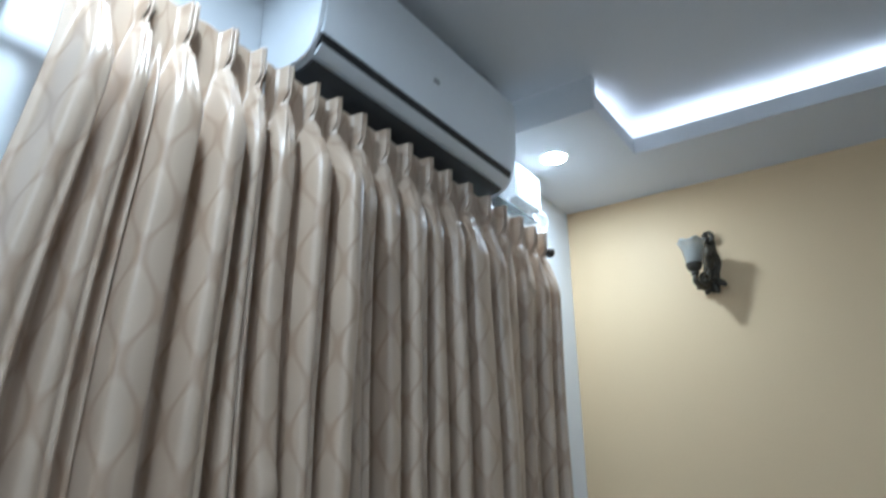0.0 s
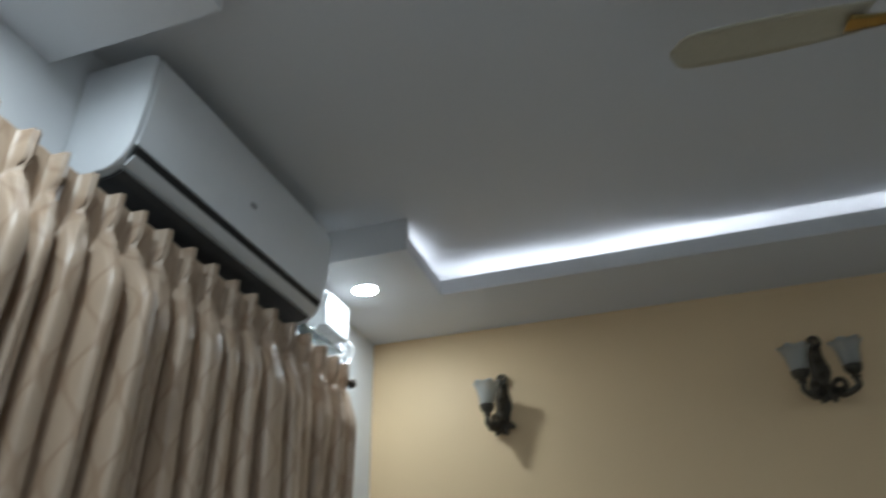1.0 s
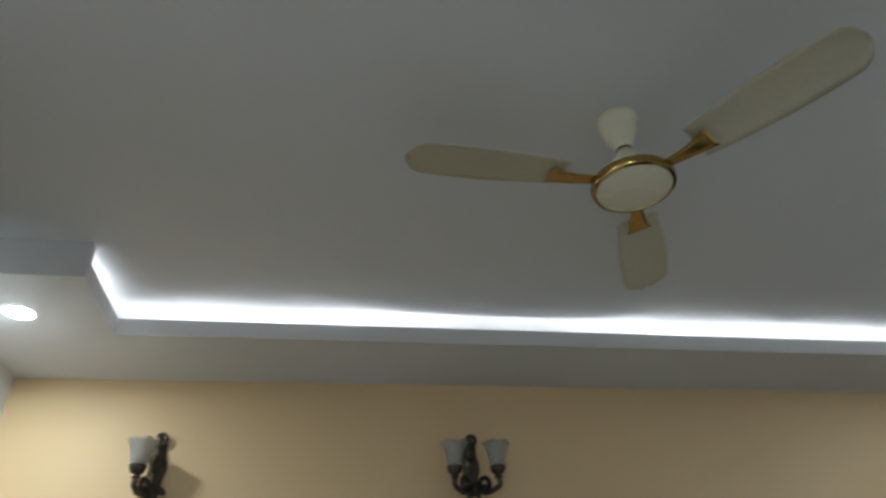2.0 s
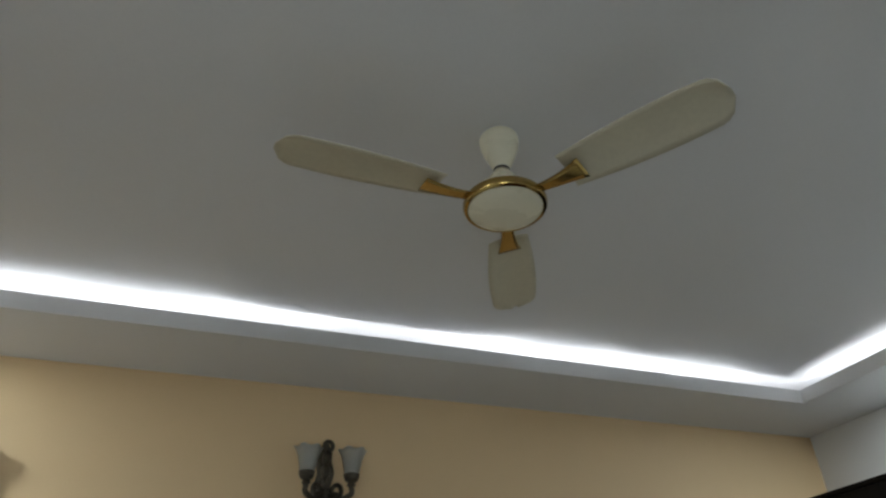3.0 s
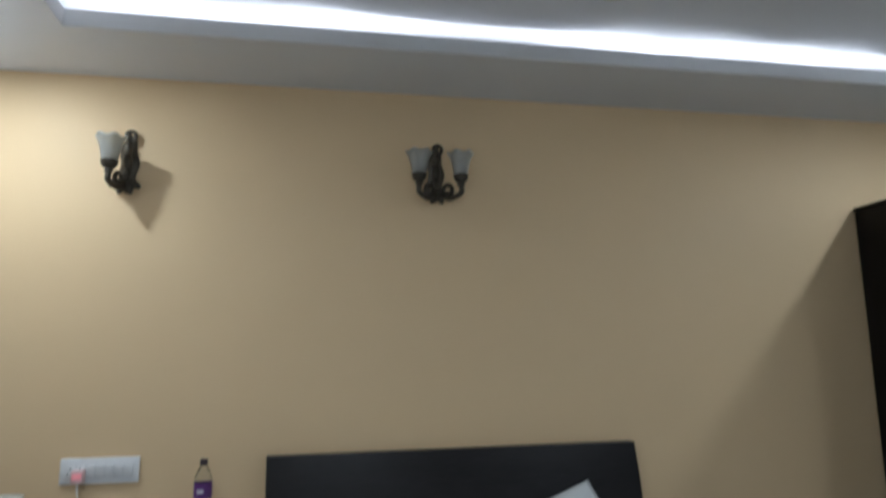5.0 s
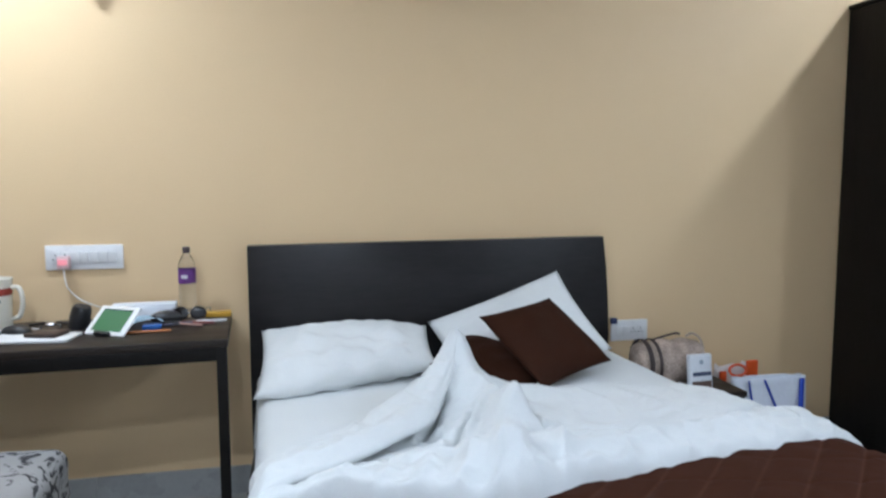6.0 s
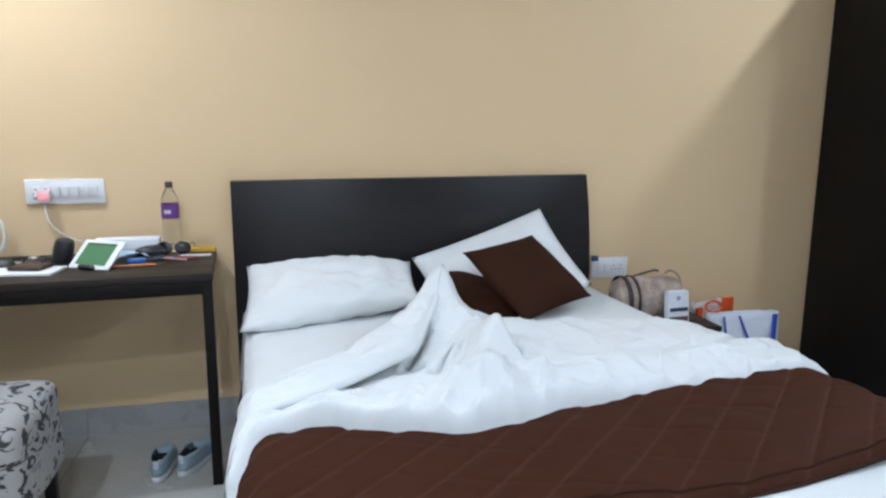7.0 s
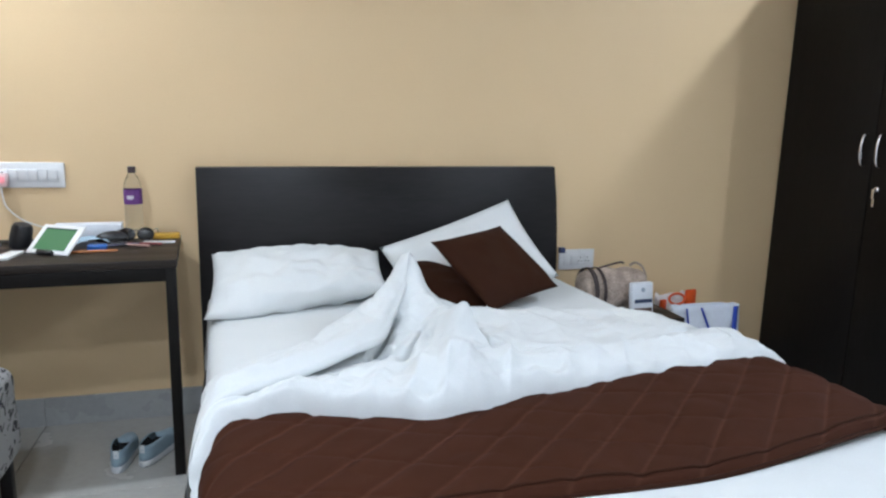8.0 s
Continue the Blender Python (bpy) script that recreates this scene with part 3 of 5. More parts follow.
# ---- wardrobe ----
def wardrobe():
    x0, z1, y1 = 4.008, 2.130, -1.10
    t = thing("wardrobe", (4.31, y1 / 2, 0), "tall dark wenge two-door wardrobe against the wall", "wardrobe")
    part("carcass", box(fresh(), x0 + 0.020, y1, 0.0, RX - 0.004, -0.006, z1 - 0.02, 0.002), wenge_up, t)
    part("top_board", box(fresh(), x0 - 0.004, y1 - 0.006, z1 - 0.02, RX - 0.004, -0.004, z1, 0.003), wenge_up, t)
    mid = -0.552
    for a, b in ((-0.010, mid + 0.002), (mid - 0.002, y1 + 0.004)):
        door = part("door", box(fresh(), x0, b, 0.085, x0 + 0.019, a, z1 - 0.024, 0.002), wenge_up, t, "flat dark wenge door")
        hy = mid + 0.040 if a > mid else mid - 0.040
        hz0, hz1 = 1.098, 1.236
        pts = spline([(x0 - 0.001, hy, hz0), (x0 - 0.022, hy, hz0 + 0.012), (x0 - 0.031, hy, (hz0 + hz1) / 2), (x0 - 0.022, hy, hz1 - 0.012), (x0 - 0.001, hy, hz1)], 8)
        part("handle", tube(fresh(), pts, 0.0062, 10), chrome, door, "bowed chrome handle")
        if a < mid:
            bm = fresh()
            M = Matrix.Translation((x0, hy, 1.000)) @ pose(0, 0, 0, 0, -90, 0)
            lathe(bm, [(0.013, 0.0), (0.013, 0.004), (0.008, 0.007), (0.004, 0.007)], 18, M)
            part("lock", bm, chrome, door, "chrome lock")
            bm = box(fresh(), x0 - 0.016, hy - 0.002, 0.962, x0 - 0.012, hy + 0.010, 1.004, 0.001)
            box(bm, x0 - 0.016, hy - 0.008, 0.928, x0 - 0.013, hy + 0.004, 0.962, 0.001)
            part("key", bm, chrome, door, "small keys hanging in the lock")
    part("plinth", box(fresh(), x0 + 0.012, y1 + 0.01, 0.0, x0 + 0.0195, -0.012, 0.080), wenge_up, t)


wardrobe()

# ---- bed ----
BX0, BX1, BY0, BY1, BZ = 1.245, 2.775, -0.085, -2.08, 0.552


def bed():
    t = thing("bed", (2.04, -1.1, 0), "double bed with a dark wenge headboard and platform", "bed")
    bm = fresh()

    def slab(bm, pts, y0, y1):
        rings = [[bm.verts.new((x, y, z)) for x, z in pts] for y in (y0, y1)]
        ring_faces(bm, rings)
        bmesh.ops.bevel(bm, geom=list(bm.edges), offset=0.004, segments=2, profile=0.5, affect="EDGES")
        return bm
    pts = [(1.214, 0.05), (2.775, 0.05), (2.775, 0.62), (2.768, 0.78), (2.757, 0.92), (2.742, 1.056), (1.212, 1.046)]
    part("headboard", slab(bm, pts, -0.070, -0.022), wenge, t, "plain dark wenge headboard")
    for x in (1.30, 2.66):
        part("headboard_batten", box(fresh(), x, -0.022, 0.0, x + 0.07, -0.004, 0.95), wenge, t)
    part("side_rail", box(fresh(), BX0 - 0.015, BY1 - 0.02, 0.05, BX0 + 0.010, -0.072, 0.27, 0.003), wenge, t)
    part("side_rail", box(fresh(), BX1 - 0.010, BY1 - 0.02, 0.05, BX1 + 0.015, -0.072, 0.27, 0.003), wenge, t)
    part("foot_rail", box(fresh(), BX0 + 0.010, BY1 - 0.02, 0.05, BX1 - 0.010, BY1 + 0.005, 0.27, 0.003), wenge, t)
    part("platform", box(fresh(), BX0 + 0.010, BY1 + 0.006, 0.22, BX1 - 0.010, -0.074, 0.25), wenge, t)
    for x in (BX0 + 0.04, BX1 - 0.10):
        for y in (BY1 + 0.05, -0.2):
            part("leg", box(fresh(), x, y, 0.0, x + 0.06, y + 0.06, 0.22, 0.003), wenge, t)


bed()


def drape(s, lift, r=0.05):
    """Across the bed: s metres along the cloth from the left edge of the top; lift over the mattress. Gives x, z and the normal's x, z."""
    w = BX1 - BX0
    q = math.pi / 2 * (r + lift)

    def left(d):
        # d: metres past the start of the bend
        if d < q:
            a = d / (r + lift)
            return (BX0 + r - (r + lift) * math.sin(a), BZ - r + (r + lift) * math.cos(a), -math.sin(a), math.cos(a))
        return (BX0 - lift, BZ - r - (d - q), -1.0, 0.0)
    if s < r:
        return left(r - s)
    if s > w - r:
        x, z, nx, nz = left(s - (w - r))
        return (BX0 + BX1 - x, z, -nx, nz)
    return (BX0 + s, BZ + lift, 0.0, 1.0)


BW = BX1 - BX0


TURN = Matrix.Translation((2.05, -0.10, 0)) @ Matrix.Rotation(radians(3.4), 4, "Z") @ Matrix.Translation((-2.05, 0.10, 0))


def askew(bm):
    """The mattress and what lies on it are pushed slightly out of square."""
    bmesh.ops.transform(bm, matrix=TURN, verts=bm.verts)
    return bm


def bed_sheet():
    def pt(u, v):
        s = -0.36 + (BW + 0.72) * u
        y = -0.10 + (BY1 + 0.02 + 0.10) * v
        x, z, nx, nz = drape(s, 0.004)
        hang = max(0, -s, s - BW)
        wv = 0.012 * smoothstep(0.03, 0.25, hang) * math.sin(y * 21 + 2 * math.sin(y * 6)) + 0.005 * wrinkle(s, y, 4, 1) + 0.004 * abs(wrinkle(s, y, 9, 2))
        wv = max(wv, -0.002) + 0.004 * smoothstep(0.05, 0.35, hang)
        return Vector((x + nx * wv, y, max(0.05, z + nz * wv)))
    bm = sheet_grid(fresh(), pt, 110, 100)
    solo("bed_sheet", askew(bm), sheet_mat, "white cotton bed sheet hanging over the mattress sides", "bed sheet", smooth=180)


solo("mattress", askew(box(fresh(), BX0, BY1, 0.252, BX1, BY0, BZ - 0.006, 0.045, 5)), sheet_mat, "thick white mattress on the platform bed", "mattress")
bed_sheet()


def loose(s, lift, r=0.06):
    """As drape(), for a cloth that lies close on the left and puffs out over the right side of the bed."""
    if s < BW - 0.05:
        return drape(s, min(lift, 0.012) + max(0, lift - 0.012) * smoothstep(-0.02, 0.22, s), r)
    d, w0, run = s - (BW - 0.05), BX1 - 0.05, 0.19
    if d < run:
        t = d / run
        return (w0 + d, BZ + lift - 0.095 * t * t, 0.25 * t, 1.0)
    a = min(math.pi / 2, (d - run) / 0.06)
    down = max(0, d - run - 0.06 * math.pi / 2)
    return (w0 + run + 0.06 * math.sin(a), BZ + lift - 0.095 - 0.06 * (1 - math.cos(a)) - down, max(0.25, math.sin(a)), math.cos(a))


def bed_runner():
    """Quilted runner across the foot of the bed, with diagonal stitch lines."""
    def pt(u, v):
        s = -0.40 + (BW + 1.00) * u
        y = lerp_table(((0.0, -1.27), (0.5, -1.27), (0.85, -1.15), (1.0, -1.13)), u) + -0.592 * v + 0.010 * math.sin(5 * u) - 0.0594 * (BX0 + s - 2.05)
        x, z, nx, nz = loose(s, 0.002 + 0.022 * smoothstep(BW * 0.55, BW, s))
        d1 = abs(((s * 0.85 - y * 1.0) / 0.132) % 1.0 - 0.5) * 2
        d2 = abs(((s * 0.42 + y * 1.0) / 0.150) % 1.0 - 0.5) * 2
        puff = 0.013 * (1 - d1 ** 8) + 0.003 * (1 - d2 ** 10) + 0.006 * math.exp(-((1 - d1) / 0.08) ** 2)
        edge = smoothstep(0.0, 0.03, v) * smoothstep(0.0, 0.03, 1 - v)
        h = (puff + 0.012 * wrinkle(s, y, 3.0, 4) + 0.006 * abs(wrinkle(s, y, 9.0, 6))) * edge + 0.010 * edge
        return Vector((x + nx * h, y, max(0.02, z + nz * h)))

    def seam(u, v):
        s = -0.40 + (BW + 1.00) * u
        y = lerp_table(((0.0, -1.27), (0.5, -1.27), (0.85, -1.15), (1.0, -1.13)), u) + -0.592 * v + 0.010 * math.sin(5 * u) - 0.0594 * (BX0 + s - 2.05)
        return ((s * 0.85 - y) / 0.132, v)
    bm = sheet_grid(fresh(), pt, 420, 140, seam)
    runner = solo("bed_runner", askew(bm), brown_cloth, "dark brown quilted bed runner with diagonal stitching", "bed runner", smooth=180)
    LOC[runner] = runner.location.copy()
    # bound edge, a double cord along the foot side
    for v, r in ((0.996, 0.0055), (0.962, 0.0035)):
        edge = [pt(0.02 + 0.96 * i / 150, v) + Vector((0, 0, 0.002)) for i in range(151)]
        part("piping", askew(tube(fresh(), edge, r, 8)), brown_cushion, runner, "dark brown corded edge", smooth=180)


bed_runner()

LOWER = ((-0.40, -2.02), (-0.22, -1.86), (-0.10, -1.70), (0.0, -1.53), (0.09, -1.425), (0.18, -1.41), (0.36, -1.462), (0.51, -1.498), (0.62, -1.485), (0.84, -1.42), (1.07, -1.38), (1.45, -1.355), (1.75, -1.315), (1.90, -1.265), (2.2, -1.22))
UPPER = ((-0.40, -1.12), (0.02, -1.09), (0.11, -1.06), (0.30, -0.98), (0.42, -0.86), (0.52, -0.72), (0.62, -0.59), (0.70, -0.57), (0.82, -0.60), (1.1, -0.64), (1.40, -0.70), (1.58, -0.81), (1.75, -0.92), (1.86, -1.00), (2.2, -1.06))


def ridge_at(x, y, ax, ay, bx, by, w, h0, h1):
    """A fold from a to b, w wide, h0 high at a and h1 at b."""
    dx, dy = bx - ax, by - ay
    l2 = dx * dx + dy * dy
    t = min(1, max(0, ((x - ax) * dx + (y - ay) * dy) / l2))
    d2 = (x - ax - dx * t) ** 2 + (y - ay - dy * t) ** 2
    return (h0 + (h1 - h0) * t) * math.exp(-d2 / (w * w))


def crease_at(x, y, ax, ay, bx, by, w, h0, h1):
    """A sharp line pressed into the cloth from a to b, with a soft swell beside it."""
    dx, dy = bx - ax, by - ay
    l2 = dx * dx + dy * dy
    t = ((x - ax) * dx + (y - ay) * dy) / l2
    k = smoothstep(-0.12, 0.08, t) * smoothstep(-0.12, 0.08, 1 - t)
    t = min(1, max(0, t))
    side = ((x - ax) * dy - (y - ay) * dx) / math.sqrt(l2)
    d = math.hypot(x - ax - dx * t, y - ay - dy * t)
    return k * (h0 + (h1 - h0) * t) * (math.exp(-d / w) - 0.15 * math.exp(-((side - 2.2 * w) / (1.6 * w)) ** 2))


def duvet():
    def pt(u, v):
        s = -0.36 + (BW + 0.36 + 0.42) * u
        off = 0.0594 * (BX0 + s - 2.05)
        ya, yb = lerp_table(UPPER, s + 0.003) - off, lerp_table(LOWER, s + 0.036) - off
        yb += 0.010 * wrinkle(s, 0, 9, 3) + 0.006 * wrinkle(s, 0, 23, 5)
        ya += 0.008 * wrinkle(s, 0, 11, 7)
        y = ya + (yb - ya) * v
        x, z, nx, nz = loose(s, 0.036)
        X, Y, _ = TURN @ Vector((BX0 + s, y, 0))
        top = smoothstep(-0.22, 0.06, s)
        h = 0.012
        # the bunched peak and the flap that falls from it
        h += ridge_at(X, Y, 1.945, -0.630, 1.79, -0.93, 0.062, 0.175, 0.070)
        h += ridge_at(X, Y, 1.955, -0.74, 2.00, -1.08, 0.065, 0.085, 0.070)
        h += ridge_at(X, Y, 2.00, -1.08, 1.88, -1.33, 0.080, 0.050, 0.050)
        h += ridge_at(X, Y, 1.62, -1.30, 1.90, -1.38, 0.070, 0.012, 0.040)
        h += ridge_at(X, Y, 2.05, -1.30, 2.95, -1.17, 0.060, 0.026, 0.030)
        h += ridge_at(X, Y, 1.84, -1.12, 1.93, -1.00, 0.030, 0.030, 0.020)
        h -= crease_at(X, Y, 1.845, -0.90, 1.745, -1.08, 0.012, 0.050, 0.085)
        h -= crease_at(X, Y, 1.78, -1.12, 1.72, -1.10, 0.016, 0.10, 0.07)
        h -= crease_at(X, Y, 1.47, -1.26, 1.40, -1.36, 0.008, 0.020, 0.030)
        h -= crease_at(X, Y, 1.66, -1.24, 1.60, -1.33, 0.007, 0.014, 0.024)
        h -= crease_at(X, Y, 2.13, -1.24, 2.32, -1.20, 0.007, 0.030, 0.016)
        h -= crease_at(X, Y, 2.36, -1.25, 2.52, -1.20, 0.007, 0.034, 0.014)
        h -= crease_at(X, Y, 2.24, -1.28, 2.30, -1.24, 0.006, 0.030, 0.010)
        h -= crease_at(X, Y, 2.08, -0.98, 2.07, -1.16, 0.008, 0.030, 0.040)
        h -= crease_at(X, Y, 2.00, -1.22, 2.50, -1.16, 0.008, 0.050, 0.012)
        h -= crease_at(X, Y, 1.78, -1.22, 1.90, -1.02, 0.009, 0.060, 0.040)
        h -= crease_at(X, Y, 1.90, -1.28, 2.07, -1.18, 0.010, 0.045, 0.030)
        h -= crease_at(X, Y, 2.05, -1.12, 2.60, -1.20, 0.012, 0.045, 0.016)
        h -= crease_at(X, Y, 2.02, -0.80, 2.05, -1.10, 0.012, 0.070, 0.075)
        h -= crease_at(X, Y, 2.64, -1.13, 2.92, -0.98, 0.010, 0.038, 0.026)
        h -= crease_at(X, Y, 2.72, -1.17, 2.95, -1.07, 0.010, 0.018, 0.012)
        ang, rad = math.atan2(Y + 0.60, X - 1.955), math.hypot(Y + 0.60, X - 1.955)
        h += 0.013 * math.sin(11 * ang + 5 * rad) * math.exp(-((rad - 0.25) / 0.20) ** 2)
        h += 0.010 * wrinkle(X, y, 5, 8)
        w1 = wrinkle(X + 0.25 * y, y * 0.6 - 0.3 * X, 8, 12)
        h += 0.020 * (0.35 - abs(w1)) + 0.007 * (0.35 - abs(wrinkle(X - 0.5 * y, y, 15, 14)))
        right = smoothstep(0.70, 0.95, s)
        h += (0.034 * min(0.32, abs(wrinkle(0.8 * X + 0.5 * y, 1.5 * y - 0.3 * X, 6, 41))) + 0.012 * min(0.25, abs(wrinkle(X - 0.4 * y, 1.3 * y, 15, 43)))) * top * (1 - 0.75 * right) - 0.005
        # the rolled hem, with a valley behind it
        h += top * (0.024 * math.exp(-((v - 0.90) / 0.07) ** 2) - 0.016 * math.exp(-((v - 0.77 + 0.04 * wrinkle(X, 0, 4, 51)) / 0.035) ** 2)) * (0.35 + 0.9 * abs(wrinkle(X, 0.2, 5, 53)) - 0.15 * right)
        # puckers along the lower hem
        hem = smoothstep(0.55, 0.9, v)
        h += hem * (0.016 - 0.006 * right + (0.042 - 0.022 * right) * (0.30 - abs(wrinkle(X + 0.35 * v, 0, 11, 21))) + 0.006 * wrinkle(X, v * 1.5, 16, 25))
        h = max(h, 0.004 - 0.026 * smoothstep(0.05, 0.25, s)) * (0.40 + 0.60 * top)
        if v > 0.955:
            k = (v - 0.955) / 0.045
            h = h * math.sqrt(max(0, 1 - k * k)) - 0.012 * k ** 3
        fade = 0.025 + 0.18 * right
        if v < fade:
            k = 1 - v / fade
            h = h * math.sqrt(max(0, 1 - k ** 2)) - 0.036 * k ** 2.5
        hang = max(0, -s)
        h += 0.008 * smoothstep(0.02, 0.2, hang) * (0.5 + 0.5 * math.sin(v * 14 + s * 5))
        return Vector((x + nx * h, y, max(0.04, z + nz * h)))
    bm = sheet_grid(fresh(), pt, 560, 230)
    askew(bm)
    under = BVHTree.FromBMesh(bm)
    quilt = solo("duvet", bm, sheet_mat, "rumpled white duvet pushed back on the unmade bed", "duvet", smooth=180)
    LOC[quilt] = quilt.location.copy()

    def even(pts, n):
        """n + 1 points at equal steps along a smooth line through pts."""
        line = spline(pts, 14)
        far = [0.0]
        for p, q in zip(line, line[1:]):
            far.append(far[-1] + (q - p).length)
        out, k = [], 0
        for i in range(n + 1):
            d = far[-1] * i / n
            while k < len(line) - 2 and far[k + 1] < d:
                k += 1
            out.append(line[k].lerp(line[k + 1], min(1, (d - far[k]) / max(1e-9, far[k + 1] - far[k]))))
        return out
    # the turned-back layer: its far edge on the sheet, its near edge a rolled hem that overhangs
    n, rows, roll = 170, 44, 8
    back = even([(1.935, -0.585, 0.765), (1.83, -0.66, 0.64), (1.72, -0.76, 0.574), (1.60, -0.835, 0.566), (1.53, -0.98, 0.566), (1.41, -1.12, 0.566), (1.335, -1.185, 0.556), (1.288, -1.22, 0.47), (1.280, -1.25, 0.33)], n)
    near = even([(1.962, -0.635, 0.778), (1.875, -0.83, 0.715), (1.81, -0.97, 0.675), (1.760, -1.085, 0.658), (1.665, -1.185, 0.660), (1.578, -1.262, 0.656), (1.476, -1.318, 0.646), (1.360, -1.345, 0.626), (1.308, -1.365, 0.590), (1.270, -1.39, 0.49), (1.262, -1.42, 0.33)], n)

    def fold(u, v):
        i = round(u * n)
        p, q = back[i], near[i]
        way = Vector((q.x - p.x, q.y - p.y, 0)).normalized()
        j = v * (rows + roll)
        if j <= rows:
            w = j / rows
            c = p.lerp(q, w)
            swell = (0.026 + 0.030 * math.exp(-((u - 0.30) / 0.16) ** 2)) * math.sin(math.pi * w ** 1.6) ** 0.85
            fan = 0.016 * math.sin(2 * math.pi * (1.7 * w + 1.3 * u)) * math.sin(math.pi * w) * smoothstep(0.0, 0.25, u)
            fan += 0.020 * min(0.3, abs(wrinkle(1.2 * c.x + c.y, c.y - 0.4 * c.x, 9, 35))) * math.sin(math.pi * w) ** 0.5 + 0.016 * (0.35 - abs(wrinkle(c.x + 0.6 * c.y, c.y, 11, 31))) * math.sin(math.pi * w) ** 0.5 + 0.007 * (0.3 - abs(wrinkle(c.x, c.y - c.x, 21, 33))) * math.sin(math.pi * w) ** 0.5
            c = c + Vector((0, 0, swell * smoothstep(0.0, 0.12, u) + fan))
            hit = under.ray_cast(Vector((c.x, c.y, 1.2)), Vector((0, 0, -1)))[0]
            if hit and w > 0.06:
                c.z = max(c.z, hit.z + 0.012 * smoothstep(0.06, 0.25, w))
            return c
        a = math.pi * 0.95 * (j - rows) / roll
        thick = 0.021
        return q + way * thick * math.sin(a) * 0.8 + Vector((0, 0, -thick + thick * math.cos(a))) - way * 0.03 * max(0, a - 1.6)
    part("turned_back_fold", sheet_grid(fresh(), fold, n, rows + roll), sheet_mat, quilt, "turned-back upper layer of the duvet", smooth=180)


duvet()


def cushion_mesh(c, ex, ey, w, h, t, seed, pull=0.06, wr=0.012, tuck=0.0):
    """A stuffed square with pulled corners; ex and ey are its width and height directions."""
    ex, ey = Vector(ex).normalized(), Vector(ey)
    ey = (ey - ex * ey.dot(ex)).normalized()
    ez = ex.cross(ey)
    c = Vector(c)
    bm = fresh()
    for sgn in (1, -1):
        def pt(u, v):
            a, b = u * 2 - 1, v * 2 - 1
            k = 1 - pull * (1 - max(abs(a), abs(b)) ** 2 * 0) * ((1 - a * a) if abs(b) > abs(a) else (1 - b * b)) * max(abs(a), abs(b))
            f = max(0, (1 - abs(a) ** 2.6) * (1 - abs(b) ** 2.6)) ** 0.55
            n = wr * (wrinkle(a * w, b * h, 7, seed + sgn) + 0.35 * (0.4 - abs(wrinkle(a * w + b * h, b * h, 12, seed + 3)))) * f ** 0.5
            short = 1 - tuck * smoothstep(-0.9, 0.9, a) if b < 0 else 1 - 0.3 * tuck * smoothstep(0.3, 1.0, a)
            return c + ex * (a * w / 2 * k) + ey * (b * h / 2 * k * short) + ez * sgn * (t / 2 * f + n * (1 if f > 0 else 0))
        sheet_grid(bm, pt, 30, 26)
    bmesh.ops.remove_doubles(bm, verts=bm.verts, dist=0.0005)
    return bm


solo("pillow", cushion_mesh((1.590, -0.330, 0.642), (0.998, -0.02, 0.020), (0.075, 0.93, 0.27), 0.665, 0.490, 0.150, 5, 0.055, 0.026, 0.50), pillow_mat, "plump white pillow lying on the bed sheet", "pillow", "white pillows", smooth=180)
solo("pillow", cushion_mesh((2.285, -0.265, 0.675), (0.93, 0.10, 0.30), (-0.18, 0.62, 0.60), 0.62, 0.43, 0.12, 9, 0.05, 0.015), pillow_mat, "white pillow propped against the headboard", "pillow", "white pillows", smooth=180)
solo("cushion", cushion_mesh((2.324, -0.488, 0.7065), (0.363, 0.238, 0.018), (-0.131, 0.25, 0.205), 0.435, 0.36, 0.10, 14, 0.05, 0.006), brown_cushion, "square dark brown cushion leaning on the pillow", "cushion", "brown cushions", smooth=180)
solo("cushion", cushion_mesh((2.135, -0.430, 0.618), (0.78, -0.50, -0.20), (0.45, 0.80, 0.16), 0.39, 0.36, 0.085, 17, 0.05, 0.006), brown_cushion, "dark brown cushion half hidden by the duvet", "cushion", "brown cushions", smooth=180)


# ---- desk and stool ----
DZ = 0.775


def desk():
    x0, x1, y0, y1 = 0.09, 1.176, -0.535, -0.030
    t = thing("desk", (0.63, -0.28, 0), "dark wood writing desk standing against the wall", "desk")
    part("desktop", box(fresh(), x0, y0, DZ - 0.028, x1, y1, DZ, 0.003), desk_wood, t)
    # Front apron and legs in a darker wood colour that stands in for shade.
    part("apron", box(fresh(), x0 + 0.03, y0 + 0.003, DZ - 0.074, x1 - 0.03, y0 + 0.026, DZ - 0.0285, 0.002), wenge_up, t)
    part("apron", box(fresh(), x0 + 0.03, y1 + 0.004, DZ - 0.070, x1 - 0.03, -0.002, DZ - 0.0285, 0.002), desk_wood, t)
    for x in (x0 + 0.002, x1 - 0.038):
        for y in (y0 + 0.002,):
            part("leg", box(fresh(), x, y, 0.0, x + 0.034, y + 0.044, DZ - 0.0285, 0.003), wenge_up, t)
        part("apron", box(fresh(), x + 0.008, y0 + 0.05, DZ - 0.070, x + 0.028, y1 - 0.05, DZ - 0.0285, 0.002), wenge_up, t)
    # the desk stands slightly out of square with the wall
    swing = Matrix.Translation((x1, y0, 0)) @ Matrix.Rotation(radians(3.6), 4, "Z") @ Matrix.Translation((-x1, -y0, 0))
    t.matrix_world = swing @ Matrix.Translation(t.location)


desk()


